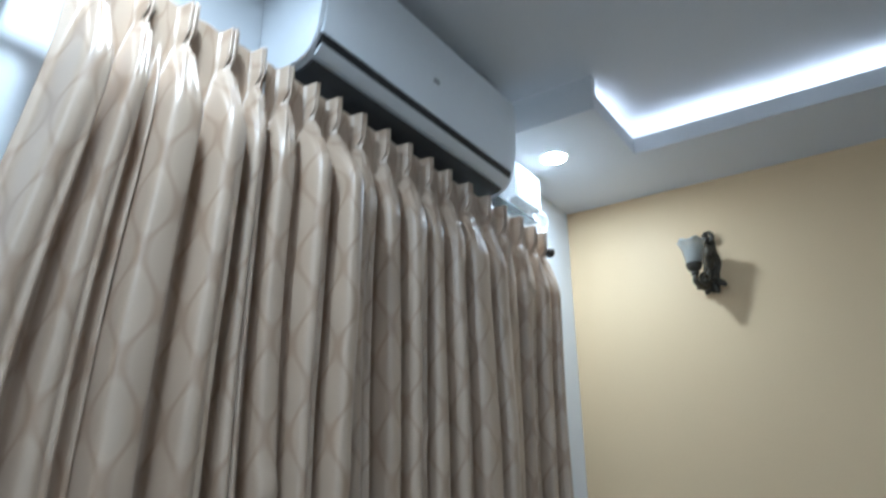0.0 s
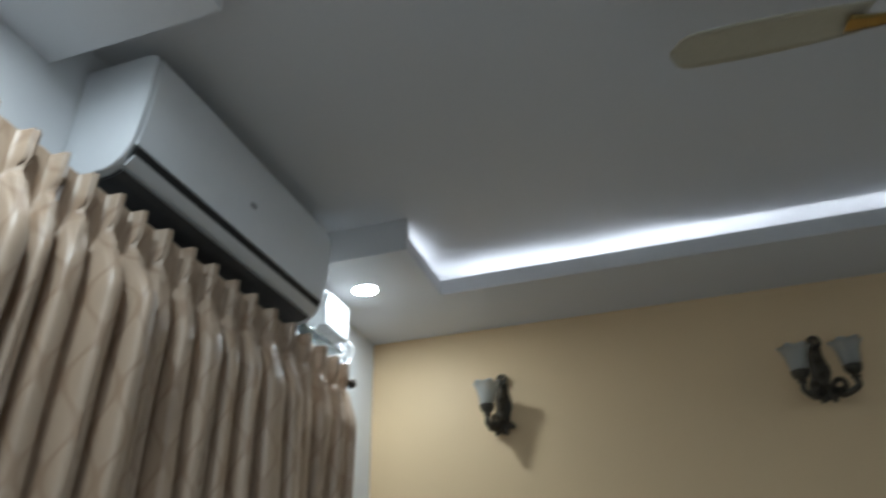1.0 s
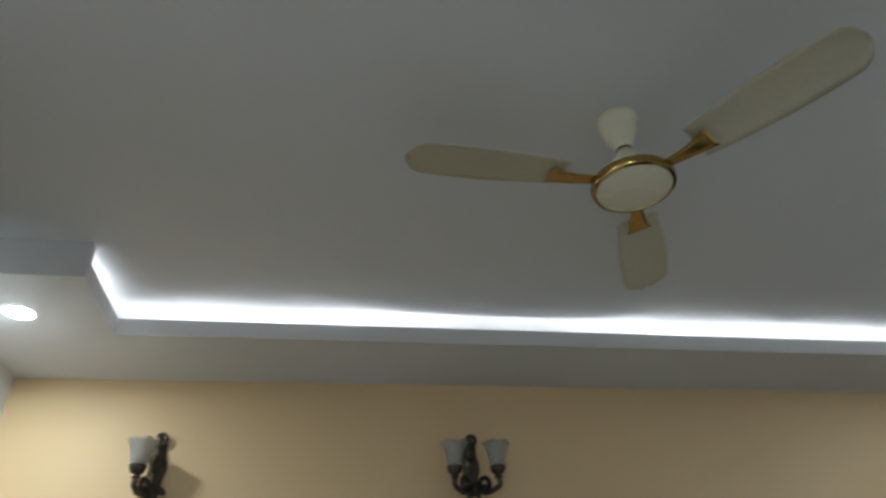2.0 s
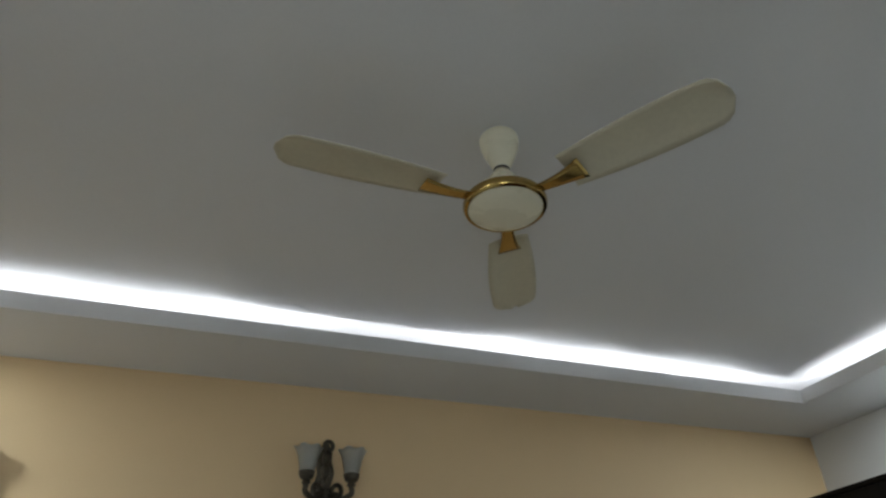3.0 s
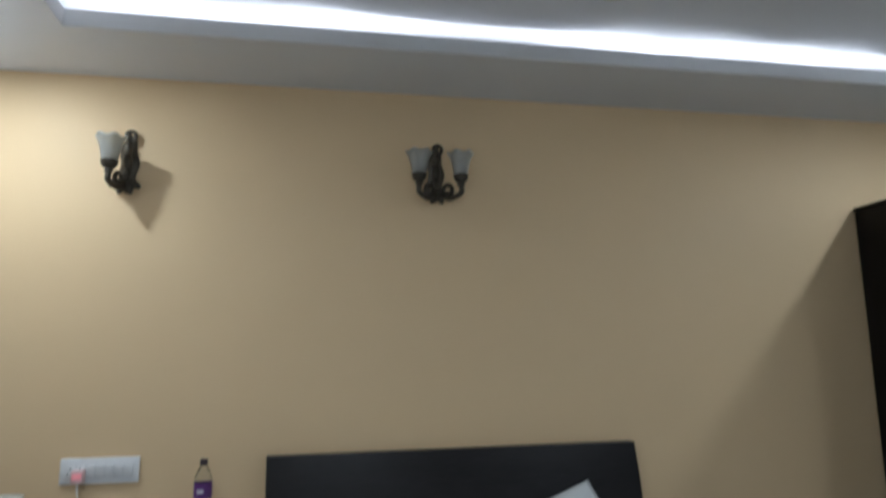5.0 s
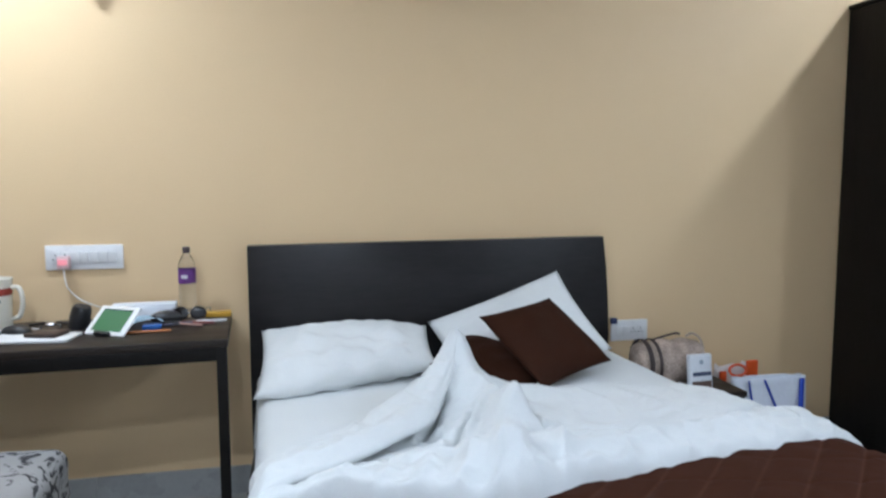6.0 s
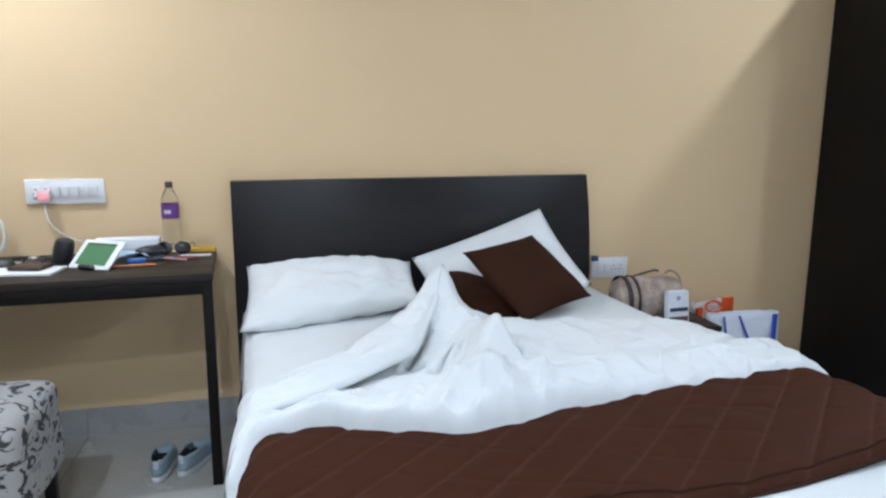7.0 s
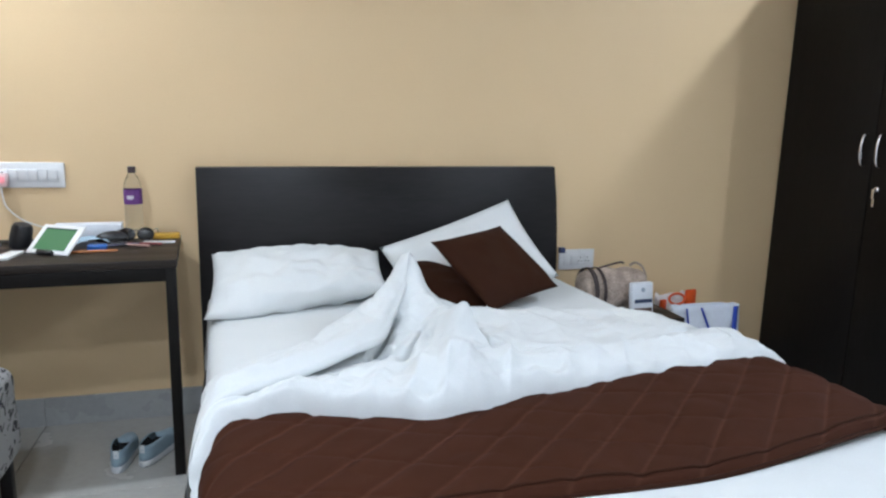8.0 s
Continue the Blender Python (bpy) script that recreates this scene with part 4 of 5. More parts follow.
def stool():
    x0, x1, y0, y1 = 0.27, 0.700, -1.00, -0.585
    t = thing("stool", (0.51, -0.79, 0), "padded stool in black and white printed cloth", "stool")
    bm = box(fresh(), x0, y0, 0.17, x1, y1, 0.470, 0.05, 5)
    bmesh.ops.subdivide_edges(bm, edges=[e for e in bm.edges if e.calc_length() > 0.1], cuts=6, use_grid_fill=True)
    for v in bm.verts:
        k = smoothstep(0.40, 0.48, v.co.z)
        v.co.z += 0.014 * k * (1 - ((v.co.x - (x0 + x1) / 2) / 0.22) ** 2) * (1 - ((v.co.y - (y0 + y1) / 2) / 0.22) ** 2)
        v.co += Vector((wrinkle(v.co.y, v.co.z, 7, 1), wrinkle(v.co.x, v.co.z, 7, 2), 0)) * 0.008
    part("seat", bm, stool_mat, t, "black and white printed cover", smooth=60)
    for x in (x0 + 0.03, x1 - 0.065):
        for y in (y0 + 0.03, y1 - 0.065):
            part("leg", box(fresh(), x, y, 0.0, x + 0.035, y + 0.035, 0.175, 0.003), wenge, t)


stool()

canvas_blue = mat("grey_blue_canvas", (0.30, 0.40, 0.47), 0.8, var=0.1, big=15, fine=250, bump=0.15)
sole_white = mat("rubber_sole", (0.62, 0.64, 0.65), 0.6, var=0.06, big=12)
lining = mat("black_lining", (0.012, 0.012, 0.014), 0.85, var=0.2)


def shoe(x, y, turn):
    """A slip-on trainer, its toe along its own -y."""
    t = thing("shoe", (x, y, 0), "grey-blue slip-on trainer on the floor under the desk", "shoe", "pair of shoes")
    M = Matrix.Translation((x, y, 0)) @ Matrix.Rotation(radians(turn), 4, "Z")

    def outline(a, k=1.0):
        yy = -math.cos(a)
        w = 0.043 if yy < 0 else 0.036
        return Vector((math.copysign(abs(math.sin(a)) ** 0.8, math.sin(a)) * w * k, yy * 0.120 * (k * 0.5 + 0.5), 0))
    n = 28
    bm = fresh()
    ring_faces(bm, [[bm.verts.new(M @ (outline(2 * math.pi * i / n, k) + Vector((0, 0, z)))) for i in range(n)] for k, z in ((0.94, 0.0), (1.04, 0.006), (1.04, 0.022), (0.98, 0.026))])
    part("sole", bm, sole_white, t, "pale rubber sole")
    bm = fresh()
    rings = []
    for k, hf in ((0.98, 0.0), (1.0, 0.25), (0.95, 0.6), (0.80, 0.88), (0.62, 1.0)):
        row = []
        for i in range(n):
            p = outline(2 * math.pi * i / n, k)
            yy = p.y / 0.120
            height = 0.032 + 0.026 * smoothstep(-0.75, 0.15, yy)
            p.z = 0.024 + height * hf
            if k < 0.7 and yy > 0:
                p = outline(2 * math.pi * i / n, 0.90)
                p.z = 0.024 + height
            elif k < 0.85 and yy > 0:
                p = outline(2 * math.pi * i / n, 0.97)
                p.z = 0.024 + height * 0.8
            elif k < 0.7:
                p.y = max(p.y, -0.020) if yy < 0 else p.y * 1.40
            row.append(bm.verts.new(M @ p))
        rings.append(row)
    ring_faces(bm, rings, True, False)
    up = part("upper", bm, canvas_blue, t, "grey-blue canvas upper", smooth=80)
    s = up.modifiers.new("canvas", "SOLIDIFY")
    s.thickness, s.offset = 0.003, -1
    bm = fresh()
    rows = []
    for k, z in ((0.60, 0.074), (0.52, 0.045), (0.3, 0.032)):
        row = []
        for i in range(n):
            p = outline(2 * math.pi * i / n, k)
            p = outline(2 * math.pi * i / n, k + 0.27) if p.y > 0 else p
            p.y = max(p.y, -0.018)
            p.z = z - (0.022 if p.y < 0.0 else 0) * (k / 0.6)
            row.append(bm.verts.new(M @ p))
        rows.append(row)
    ring_faces(bm, rows, True, False)
    bm.faces.new(rows[-1])
    part("lining", bm, lining, t, "black lining")
    tab = box(fresh(), -0.009, 0.1125, 0.056, 0.009, 0.1175, 0.086, 0.002, m=M)
    part("heel_tab", tab, sole_white, t, "pale heel tab")


shoe(0.946, -0.362, 177)
shoe(1.064, -0.345, 158)


# ---- switchboards ----
def switch_plate(x0, x1, z0, z1, modules, label):
    t = thing("switchboard", ((x0 + x1) / 2, 0, z0), label, "switchboard", "wall switchboards")
    part("plate", box(fresh(), x0, -0.012, z0, x1, -0.0005, z1, 0.004), white_plastic, t)
    a, b = x0 + 0.022, x1 - 0.022
    zc, hh = (z0 + z1) / 2, (z1 - z0) * 0.26
    part("surround", box(fresh(), a, -0.0135, zc - hh, b, -0.0125, zc + hh, 0.0004), ac_grey, t)
    w = (b - a) / len(modules)
    for i, kind in enumerate(modules):
        xa = a + w * i
        if kind == "s":
            m = Matrix.Translation((xa + w / 2, -0.0165, zc)) @ pose(0, 0, 0, 6, 0, 0)
            part("rocker", box(fresh(), -w / 2 + 0.002, -0.003, -hh + 0.003, w / 2 - 0.002, 0.003, hh - 0.003, 0.0015, m=m), white_plastic, t)
        else:
            so = part("socket", box(fresh(), xa + 0.002, -0.0165, zc - hh + 0.002, xa + w - 0.002, -0.0137, zc + hh - 0.002, 0.001), white_plastic, t)
            bm = fresh()
            for dx, dz in ((0, 0.010), (-0.008, -0.007), (0.008, -0.007)):
                lathe(bm, [(0.0028, 0), (0.0028, 0.0012)], 10, Matrix.Translation((xa + w / 2 + dx, -0.0166, zc + dz)) @ pose(0, 0, 0, 90, 0, 0))
            part("pin_hole", bm, black_gap, so)
    return t


switch_plate(0.457, 0.738, 0.962, 1.058, "pppsssss"[1:], "white wall switchboard with a charger plugged in")
switch_plate(2.815, 2.998, 0.565, 0.662, "sspp", "white wall switchboard beside the headboard")
solo("plug", box(fresh(), 2.806, -0.034, 0.650, 2.836, -0.0125, 0.676, 0.003), mat("navy_plastic", (0.03, 0.045, 0.12), 0.4, var=0.1), "small navy blue plug in the bedside switchboard", "plug")
red_led = glow("charger_light", (1.0, 0.16, 0.20), 0.34, 0.3)


def charger():
    t = thing("phone_charger", (0.528, -0.03, 0.97), "white phone charger with a red light plugged into the switchboard", "charger")
    part("body", box(fresh(), 0.508, -0.050, 0.968, 0.552, -0.0168, 1.018, 0.005), mat("charger_plastic", (0.74, 0.55, 0.55), 0.35, var=0.03, bump=0.0), t)
    part("indicator", box(fresh(), 0.514, -0.0525, 0.985, 0.546, -0.0503, 1.006, 0.001), red_led, t, "glowing red indicator")
    part("cord", tube(fresh(), spline([(0.53, -0.04, 0.968), (0.536, -0.05, 0.93), (0.55, -0.055, 0.89), (0.60, -0.06, 0.845), (0.68, -0.07, 0.815), (0.76, -0.08, 0.795), (0.80, -0.12, 0.780)], 8), 0.0024, 6), white_plastic, t)


charger()


# ---- on the desk ----
def mug():
    x, y = 0.358, -0.22
    t = thing("mug", (x, y, DZ), "tall white ceramic mug with a red band", "mug")
    M = Matrix.Translation((x, y, DZ))
    cer = mat("cream_ceramic", (0.72, 0.68, 0.58), 0.22, var=0.04, big=10, bump=0.0)
    body = part("body", lathe(fresh(), [(0.046, 0.001), (0.050, 0.006), (0.052, 0.06), (0.054, 0.14), (0.056, 0.172), (0.058, 0.186), (0.055, 0.188), (0.051, 0.172), (0.048, 0.02)], 36, M), cer, t)
    part("band", lathe(fresh(), [(0.0544, 0.128), (0.0552, 0.130), (0.0560, 0.152), (0.0552, 0.154)], 36, M, cap=False), mat("red_glaze", (0.30, 0.045, 0.03), 0.25, var=0.1), body, "dark red glazed band")
    bm = fresh()
    for i in range(9):
        a, h = radians(-130 + 9 * i), 0.045 + 0.008 * i
        w = 0.005 + 0.007 * math.sin(math.pi * i / 8)
        m = M @ Matrix.Rotation(a, 4, "Z") @ Matrix.Translation((0.0528 + 0.00012 * i, 0, h))
        box(bm, -0.001, -0.006, -w, 0.0012, 0.006, w, m=m)
    part("motif", bm, black_plastic, body, "dark brush-stroke motif")
    part("handle", tube(fresh(), spline([(x + 0.050, y, DZ + 0.155), (x + 0.082, y - 0.006, DZ + 0.150), (x + 0.092, y - 0.008, DZ + 0.10), (x + 0.078, y - 0.006, DZ + 0.05), (x + 0.049, y, DZ + 0.04)], 8), 0.0085, 10), cer, t)


mug()


def bottle():
    x, y = 0.985, -0.085
    t = thing("water_bottle", (x, y, DZ), "clear plastic water bottle with a purple label", "bottle")
    M = Matrix.Translation((x, y, DZ)) @ Matrix.Diagonal((0.95, 0.95, 1.035, 1))
    pet = glass("clear_plastic", (0.90, 0.93, 0.94), 0.06, 1.30)
    prof = [(0.028, 0.001), (0.033, 0.006), (0.034, 0.02), (0.032, 0.03), (0.034, 0.04), (0.0325, 0.06), (0.034, 0.075), (0.0335, 0.10), (0.034, 0.12), (0.034, 0.185), (0.031, 0.205), (0.022, 0.225), (0.014, 0.238), (0.0125, 0.25)]
    part("body", lathe(fresh(), prof, 28, M), pet, t, "clear plastic body", smooth=60)
    lab = part("label", lathe(fresh(), [(0.0346, 0.128), (0.0350, 0.130), (0.0350, 0.180), (0.0346, 0.182)], 28, M, cap=False), mat("purple_label", (0.13, 0.035, 0.20), 0.35, var=0.15, big=20, bump=0.0), t, "purple label")
    bm = fresh()
    for i in range(5):
        a = radians(-118 + 9 * i)
        box(bm, -0.0002, -0.0022, -0.006 - 0.003 * (i % 2), 0.0006, 0.0022, 0.006, m=M @ Matrix.Rotation(a, 4, "Z") @ Matrix.Translation((0.0351, 0, 0.155)))
    part("print", bm, white_plastic, lab)
    part("cap", lathe(fresh(), [(0.0145, 0.242), (0.015, 0.246), (0.015, 0.262), (0.013, 0.265)], 22, M), mat("brown_cap", (0.05, 0.03, 0.035), 0.4, var=0.1), t, "dark screw cap")


bottle()


def tablet():
    t = thing("tablet", (0.765, -0.37, DZ), "white tablet with a green picture leaning on a stand", "tablet")
    M = Matrix.Translation((0.752, -0.395, DZ + 0.004)) @ Matrix.Rotation(radians(-30), 4, "Z") @ Matrix.Rotation(radians(-48), 4, "X")
    w, h = 0.170, 0.126
    b = part("body", box(fresh(), -w / 2, 0, 0, w / 2, 0.009, h, 0.004, 3, m=M), white_plastic, t)
    part("screen", box(fresh(), -w / 2 + 0.022, -0.0012, 0.016, w / 2 - 0.022, -0.0002, h - 0.016, m=M), glow("green_screen", (0.05, 0.30, 0.08), 0.22, 0.02), b, "lit green screen")
    bm = fresh()
    box(bm, -w / 2 + 0.024, -0.0022, h - 0.023, w / 2 - 0.024, -0.0014, h - 0.017, m=M)
    part("screen_bar", bm, mat("dark_screen_bar", (0.03, 0.05, 0.06), 0.3, var=0.1), b)
    bm = box(fresh(), -0.03, -0.014, -0.006, 0.03, 0.012, 0.008, 0.002, m=M)
    box(bm, -0.02, 0.0105, 0.0, 0.02, 0.016, h * 0.8, 0.002, m=M)
    part("stand", bm, black_plastic, t, "black folding stand")


tablet()


def desk_clutter():
    solo("speaker", lathe(fresh(), [(0.030, 0.0), (0.034, 0.004), (0.035, 0.04), (0.033, 0.075), (0.027, 0.088), (0.012, 0.093)], 28, Matrix.Translation((0.628, -0.235, DZ - 0.002)) @ pose(0, 0, 0, 6, 14, 0)), black_plastic, "small rounded black speaker on the desk", "speaker")
    m = Matrix.Translation((0.830, -0.110, DZ)) @ Matrix.Rotation(radians(3), 4, "Z")
    solo("white_carton", box(fresh(), -0.115, -0.035, 0.0, 0.115, 0.035, 0.062, 0.002, m=m), mat("white_card", (0.76, 0.78, 0.82), 0.6, var=0.03), "long white cardboard carton on the desk", "carton")
    # sheet of paper with a brown notebook
    m = Matrix.Translation((0.54, -0.40, DZ)) @ Matrix.Rotation(radians(-6), 4, "Z")
    solo("paper_pad", box(fresh(), -0.13, -0.065, 0.0, 0.13, 0.065, 0.008, 0.001, m=m), mat("paper", (0.74, 0.74, 0.74), 0.8, var=0.03), "white paper pad lying on the desk", "paper")
    m = Matrix.Translation((0.575, -0.385, DZ + 0.0085)) @ Matrix.Rotation(radians(-14), 4, "Z")
    solo("wallet", box(fresh(), -0.055, -0.042, 0.0, 0.055, 0.042, 0.014, 0.004, m=m), mat("brown_leather", (0.05, 0.03, 0.022), 0.5, var=0.25, big=20, bump=0.2), "dark brown leather wallet on the paper pad", "wallet")
    # mouse
    bm = fresh()
    bmesh.ops.create_uvsphere(bm, u_segments=24, v_segments=14, radius=1.0, matrix=Matrix.Translation((0.455, -0.31, DZ + 0.010)) @ Matrix.Rotation(radians(70), 4, "Z") @ Matrix.Diagonal((0.033, 0.055, 0.026, 1)))
    for v in bm.verts:
        v.co.z = max(v.co.z, DZ)
    solo("computer_mouse", bm, black_plastic, "black computer mouse on the desk", "mouse")
    # white adapter with a cord
    t = thing("power_adapter", (0.345, -0.34, DZ), "white power adapter with a loose cord", "adapter")
    part("body", box(fresh(), 0.318, -0.365, DZ, 0.378, -0.315, DZ + 0.036, 0.006), white_plastic, t)
    part("prong", box(fresh(), 0.378, -0.347, DZ + 0.012, 0.392, -0.333, DZ + 0.024, 0.002), white_plastic, t)
    part("cord", tube(fresh(), spline([(0.36, -0.32, DZ + 0.01), (0.40, -0.25, DZ + 0.006), (0.47, -0.23, DZ + 0.004), (0.53, -0.27, DZ + 0.004), (0.56, -0.33, DZ + 0.006)], 7), 0.0026, 6), white_plastic, t)
    solo("black_cable", tube(fresh(), spline([(0.44, -0.16, DZ + 0.004), (0.50, -0.12, DZ + 0.004), (0.57, -0.15, DZ + 0.004), (0.66, -0.12, DZ + 0.004), (0.72, -0.18, DZ + 0.004), (0.68, -0.25, DZ + 0.004)], 8), 0.0034, 6), black_plastic, "black cable lying loose on the desk", "cable")
    # watch with a bright face
    t = thing("wristwatch", (0.545, -0.255, DZ), "black wristwatch with a silver face on the desk", "watch")
    part("face", lathe(fresh(), [(0.017, 0.018), (0.019, 0.022), (0.017, 0.028), (0.003, 0.029)], 22, Matrix.Translation((0.545, -0.255, DZ))), chrome, t, "silver face")
    bm = fresh()
    tube(bm, [(0.545 + 0.034 * math.cos(a), -0.255 + 0.004 * math.sin(3 * a), DZ + 0.0125 + 0.011 * math.sin(a)) for a in [2 * math.pi * i / 24 for i in range(25)]], 0.003, 6)
    part("strap", bm, black_plastic, t)
    # blue cloth, blue lighter, orange ruler, yellow box
    m = Matrix.Translation((0.855, -0.215, DZ)) @ Matrix.Rotation(radians(24), 4, "Z")
    solo("cloth", sheet_grid(fresh(), lambda u, v: m @ Vector(((u - 0.5) * 0.11, (v - 0.5) * 0.09, 0.012 + 0.014 * (1 - (2 * u - 1) ** 2) + 0.008 * wrinkle(u, v, 5, 3))), 14, 12), mat("pale_blue_cloth", (0.33, 0.46, 0.56), 0.85, var=0.08, big=20), "folded pale blue cleaning cloth", "cloth", smooth=180)
    m = Matrix.Translation((0.895, -0.315, DZ)) @ Matrix.Rotation(radians(6), 4, "Z")
    solo("blue_case", box(fresh(), -0.032, -0.016, 0.0, 0.032, 0.016, 0.018, 0.004, m=m), mat("bright_blue_plastic", (0.02, 0.12, 0.42), 0.35, var=0.08), "small bright blue plastic case", "case")
    m = Matrix.Translation((0.885, -0.375, DZ)) @ Matrix.Rotation(radians(5), 4, "Z")
    solo("pencil", lathe(fresh(), [(0.001, -0.085), (0.0045, -0.072), (0.0045, 0.075), (0.003, 0.085)], 8, m @ Matrix.Translation((0, 0, 0.0045)) @ pose(0, 0, 0, 0, 90, 0)), mat("orange_paint", (0.42, 0.14, 0.03), 0.4, var=0.08), "orange pencil lying on the desk", "pencil")
    m = Matrix.Translation((1.10, -0.105, DZ)) @ Matrix.Rotation(radians(4), 4, "Z")
    solo("yellow_box", box(fresh(), -0.047, -0.025, 0.0, 0.047, 0.025, 0.018, 0.002, m=m), mat("yellow_card", (0.55, 0.31, 0.03), 0.5, var=0.06), "flat yellow box on the desk corner", "box")
    m = Matrix.Translation((1.085, -0.205, DZ)) @ Matrix.Rotation(radians(3), 4, "Z")
    solo("receipt", box(fresh(), -0.055, -0.018, 0.001, 0.055, 0.018, 0.004, m=m), mat("receipt_paper", (0.60, 0.60, 0.62), 0.8, var=0.05), "folded pale paper slip on the desk", "paper")
    # pens and odds in front of the bottle
    for k, (x, y, a, c) in enumerate(((0.965, -0.26, 20, (0.06, 0.06, 0.10)), (1.01, -0.275, -28, (0.35, 0.20, 0.17)), (1.04, -0.245, -15, (0.20, 0.04, 0.04)))):
        M = Matrix.Translation((x, y, DZ + 0.005)) @ Matrix.Rotation(radians(a), 4, "Z") @ pose(0, 0, 0, 0, 90, 0)
        solo("pen", lathe(fresh(), [(0.001, -0.066), (0.004, -0.055), (0.005, -0.01), (0.005, 0.06), (0.003, 0.064)], 10, M), mat("pen_plastic", c, 0.35, var=0.1), "ballpoint pen lying among the desk clutter", "pen", "pens on the desk")
    bm = fresh()
    bmesh.ops.create_uvsphere(bm, u_segments=22, v_segments=12, radius=1.0, matrix=Matrix.Translation((0.925, -0.185, DZ + 0.018)) @ Matrix.Rotation(radians(12), 4, "Z") @ Matrix.Diagonal((0.062, 0.030, 0.026, 1)))
    for v in bm.verts:
        v.co.z = max(v.co.z, DZ)
    solo("spectacle_case", bm, black_plastic, "soft black spectacle case on the desk", "case")
    # sunglasses
    t = thing("sunglasses", (1.0, -0.17, DZ), "dark sunglasses standing open on the desk", "sunglasses")
    for x, s in ((0.972, -1), (1.036, 1)):
        M = Matrix.Translation((x, -0.185, DZ + 0.030)) @ pose(0, 0, 0, 78, 0, 6 * s) @ Matrix.Diagonal((1.12, 0.95, 1, 1))
        part("lens", lathe(fresh(), [(0.0262, -0.001), (0.0266, 0.0012), (0.020, 0.003), (0.004, 0.004)], 26, M), mat("dark_lens", (0.008, 0.007, 0.008), 0.12, var=0.1, bump=0.0), t, "black tinted lens")
        part("temple", tube(fresh(), spline([(x + 0.028 * s, -0.183, DZ + 0.045), (x + 0.031 * s, -0.13, DZ + 0.040), (x + 0.029 * s, -0.075, DZ + 0.030), (x + 0.027 * s, -0.05, DZ + 0.014)], 5), 0.002, 6), black_plastic, t)
    part("bridge", tube(fresh(), spline([(0.990, -0.187, DZ + 0.042), (1.004, -0.189, DZ + 0.046), (1.018, -0.187, DZ + 0.042)], 5), 0.002, 6), black_plastic, t)
    # second pair, lying flat
    t = thing("spectacles", (0.93, -0.25, DZ), "black spectacles folded on the desk", "spectacles")
    for x in (0.905, 0.955):
        bm = tube(fresh(), [(x + 0.024 * math.cos(a), -0.245 + 0.017 * math.sin(a), DZ + 0.010) for a in [2 * math.pi * i / 22 for i in range(23)]], 0.0028, 6)
        part("rim", bm, black_plastic, t)
        part("temple", tube(fresh(), [(x - 0.03, -0.262, DZ + 0.006), (x + 0.03, -0.270, DZ + 0.006)], 0.0025, 6), black_plastic, t)
    t = thing("orange_carton", (0.345, -0.44, DZ), "small orange carton on the desk", "carton")
    part("carton_body", box(fresh(), 0.30, -0.475, DZ, 0.372, -0.415, DZ + 0.066, 0.002), mat("orange_card", (0.55, 0.13, 0.03), 0.55, var=0.06), t)
    part("lid", box(fresh(), 0.299, -0.476, DZ + 0.0665, 0.373, -0.414, DZ + 0.074, 0.002), mat("orange_lid", (0.50, 0.11, 0.025), 0.5, var=0.06), t)


desk_clutter()


# ---- nightstand corner ----
def nightstand():
    x0, x1, y0, y1, z1 = 2.885, 3.235, -0.425, -0.030, 0.425
    t = thing("nightstand", (3.03, -0.22, 0), "small dark wood nightstand beside the bed", "nightstand")
    part("top", box(fresh(), x0, y0, z1 - 0.025, x1, y1, z1, 0.003), desk_wood, t)
    part("side", box(fresh(), x0 + 0.004, y0 + 0.01, 0.0, x0 + 0.022, y1, z1 - 0.0255, 0.002), desk_wood, t)
    part("side", box(fresh(), x1 - 0.022, y0 + 0.01, 0.0, x1 - 0.004, y1, z1 - 0.0255, 0.002), desk_wood, t)
    part("back", box(fresh(), x0 + 0.0225, y1 - 0.012, 0.05, x1 - 0.0225, y1, z1 - 0.026), desk_wood, t)
    d = part("drawer", box(fresh(), x0 + 0.024, y0 + 0.006, 0.24, x1 - 0.024, y1 - 0.014, z1 - 0.030, 0.002), desk_wood, t)
    part("knob", lathe(fresh(), [(0.006, 0), (0.006, 0.01), (0.011, 0.016), (0.008, 0.022), (0.002, 0.023)], 16, Matrix.Translation(((x0 + x1) / 2, y0 + 0.006, 0.32)) @ pose(0, 0, 0, 90, 0, 0)), chrome, d)
    part("shelf", box(fresh(), x0 + 0.0225, y0 + 0.02, 0.06, x1 - 0.0225, y1 - 0.013, 0.08, 0.002), desk_wood, t)


nightstand()
NZ = 0.425


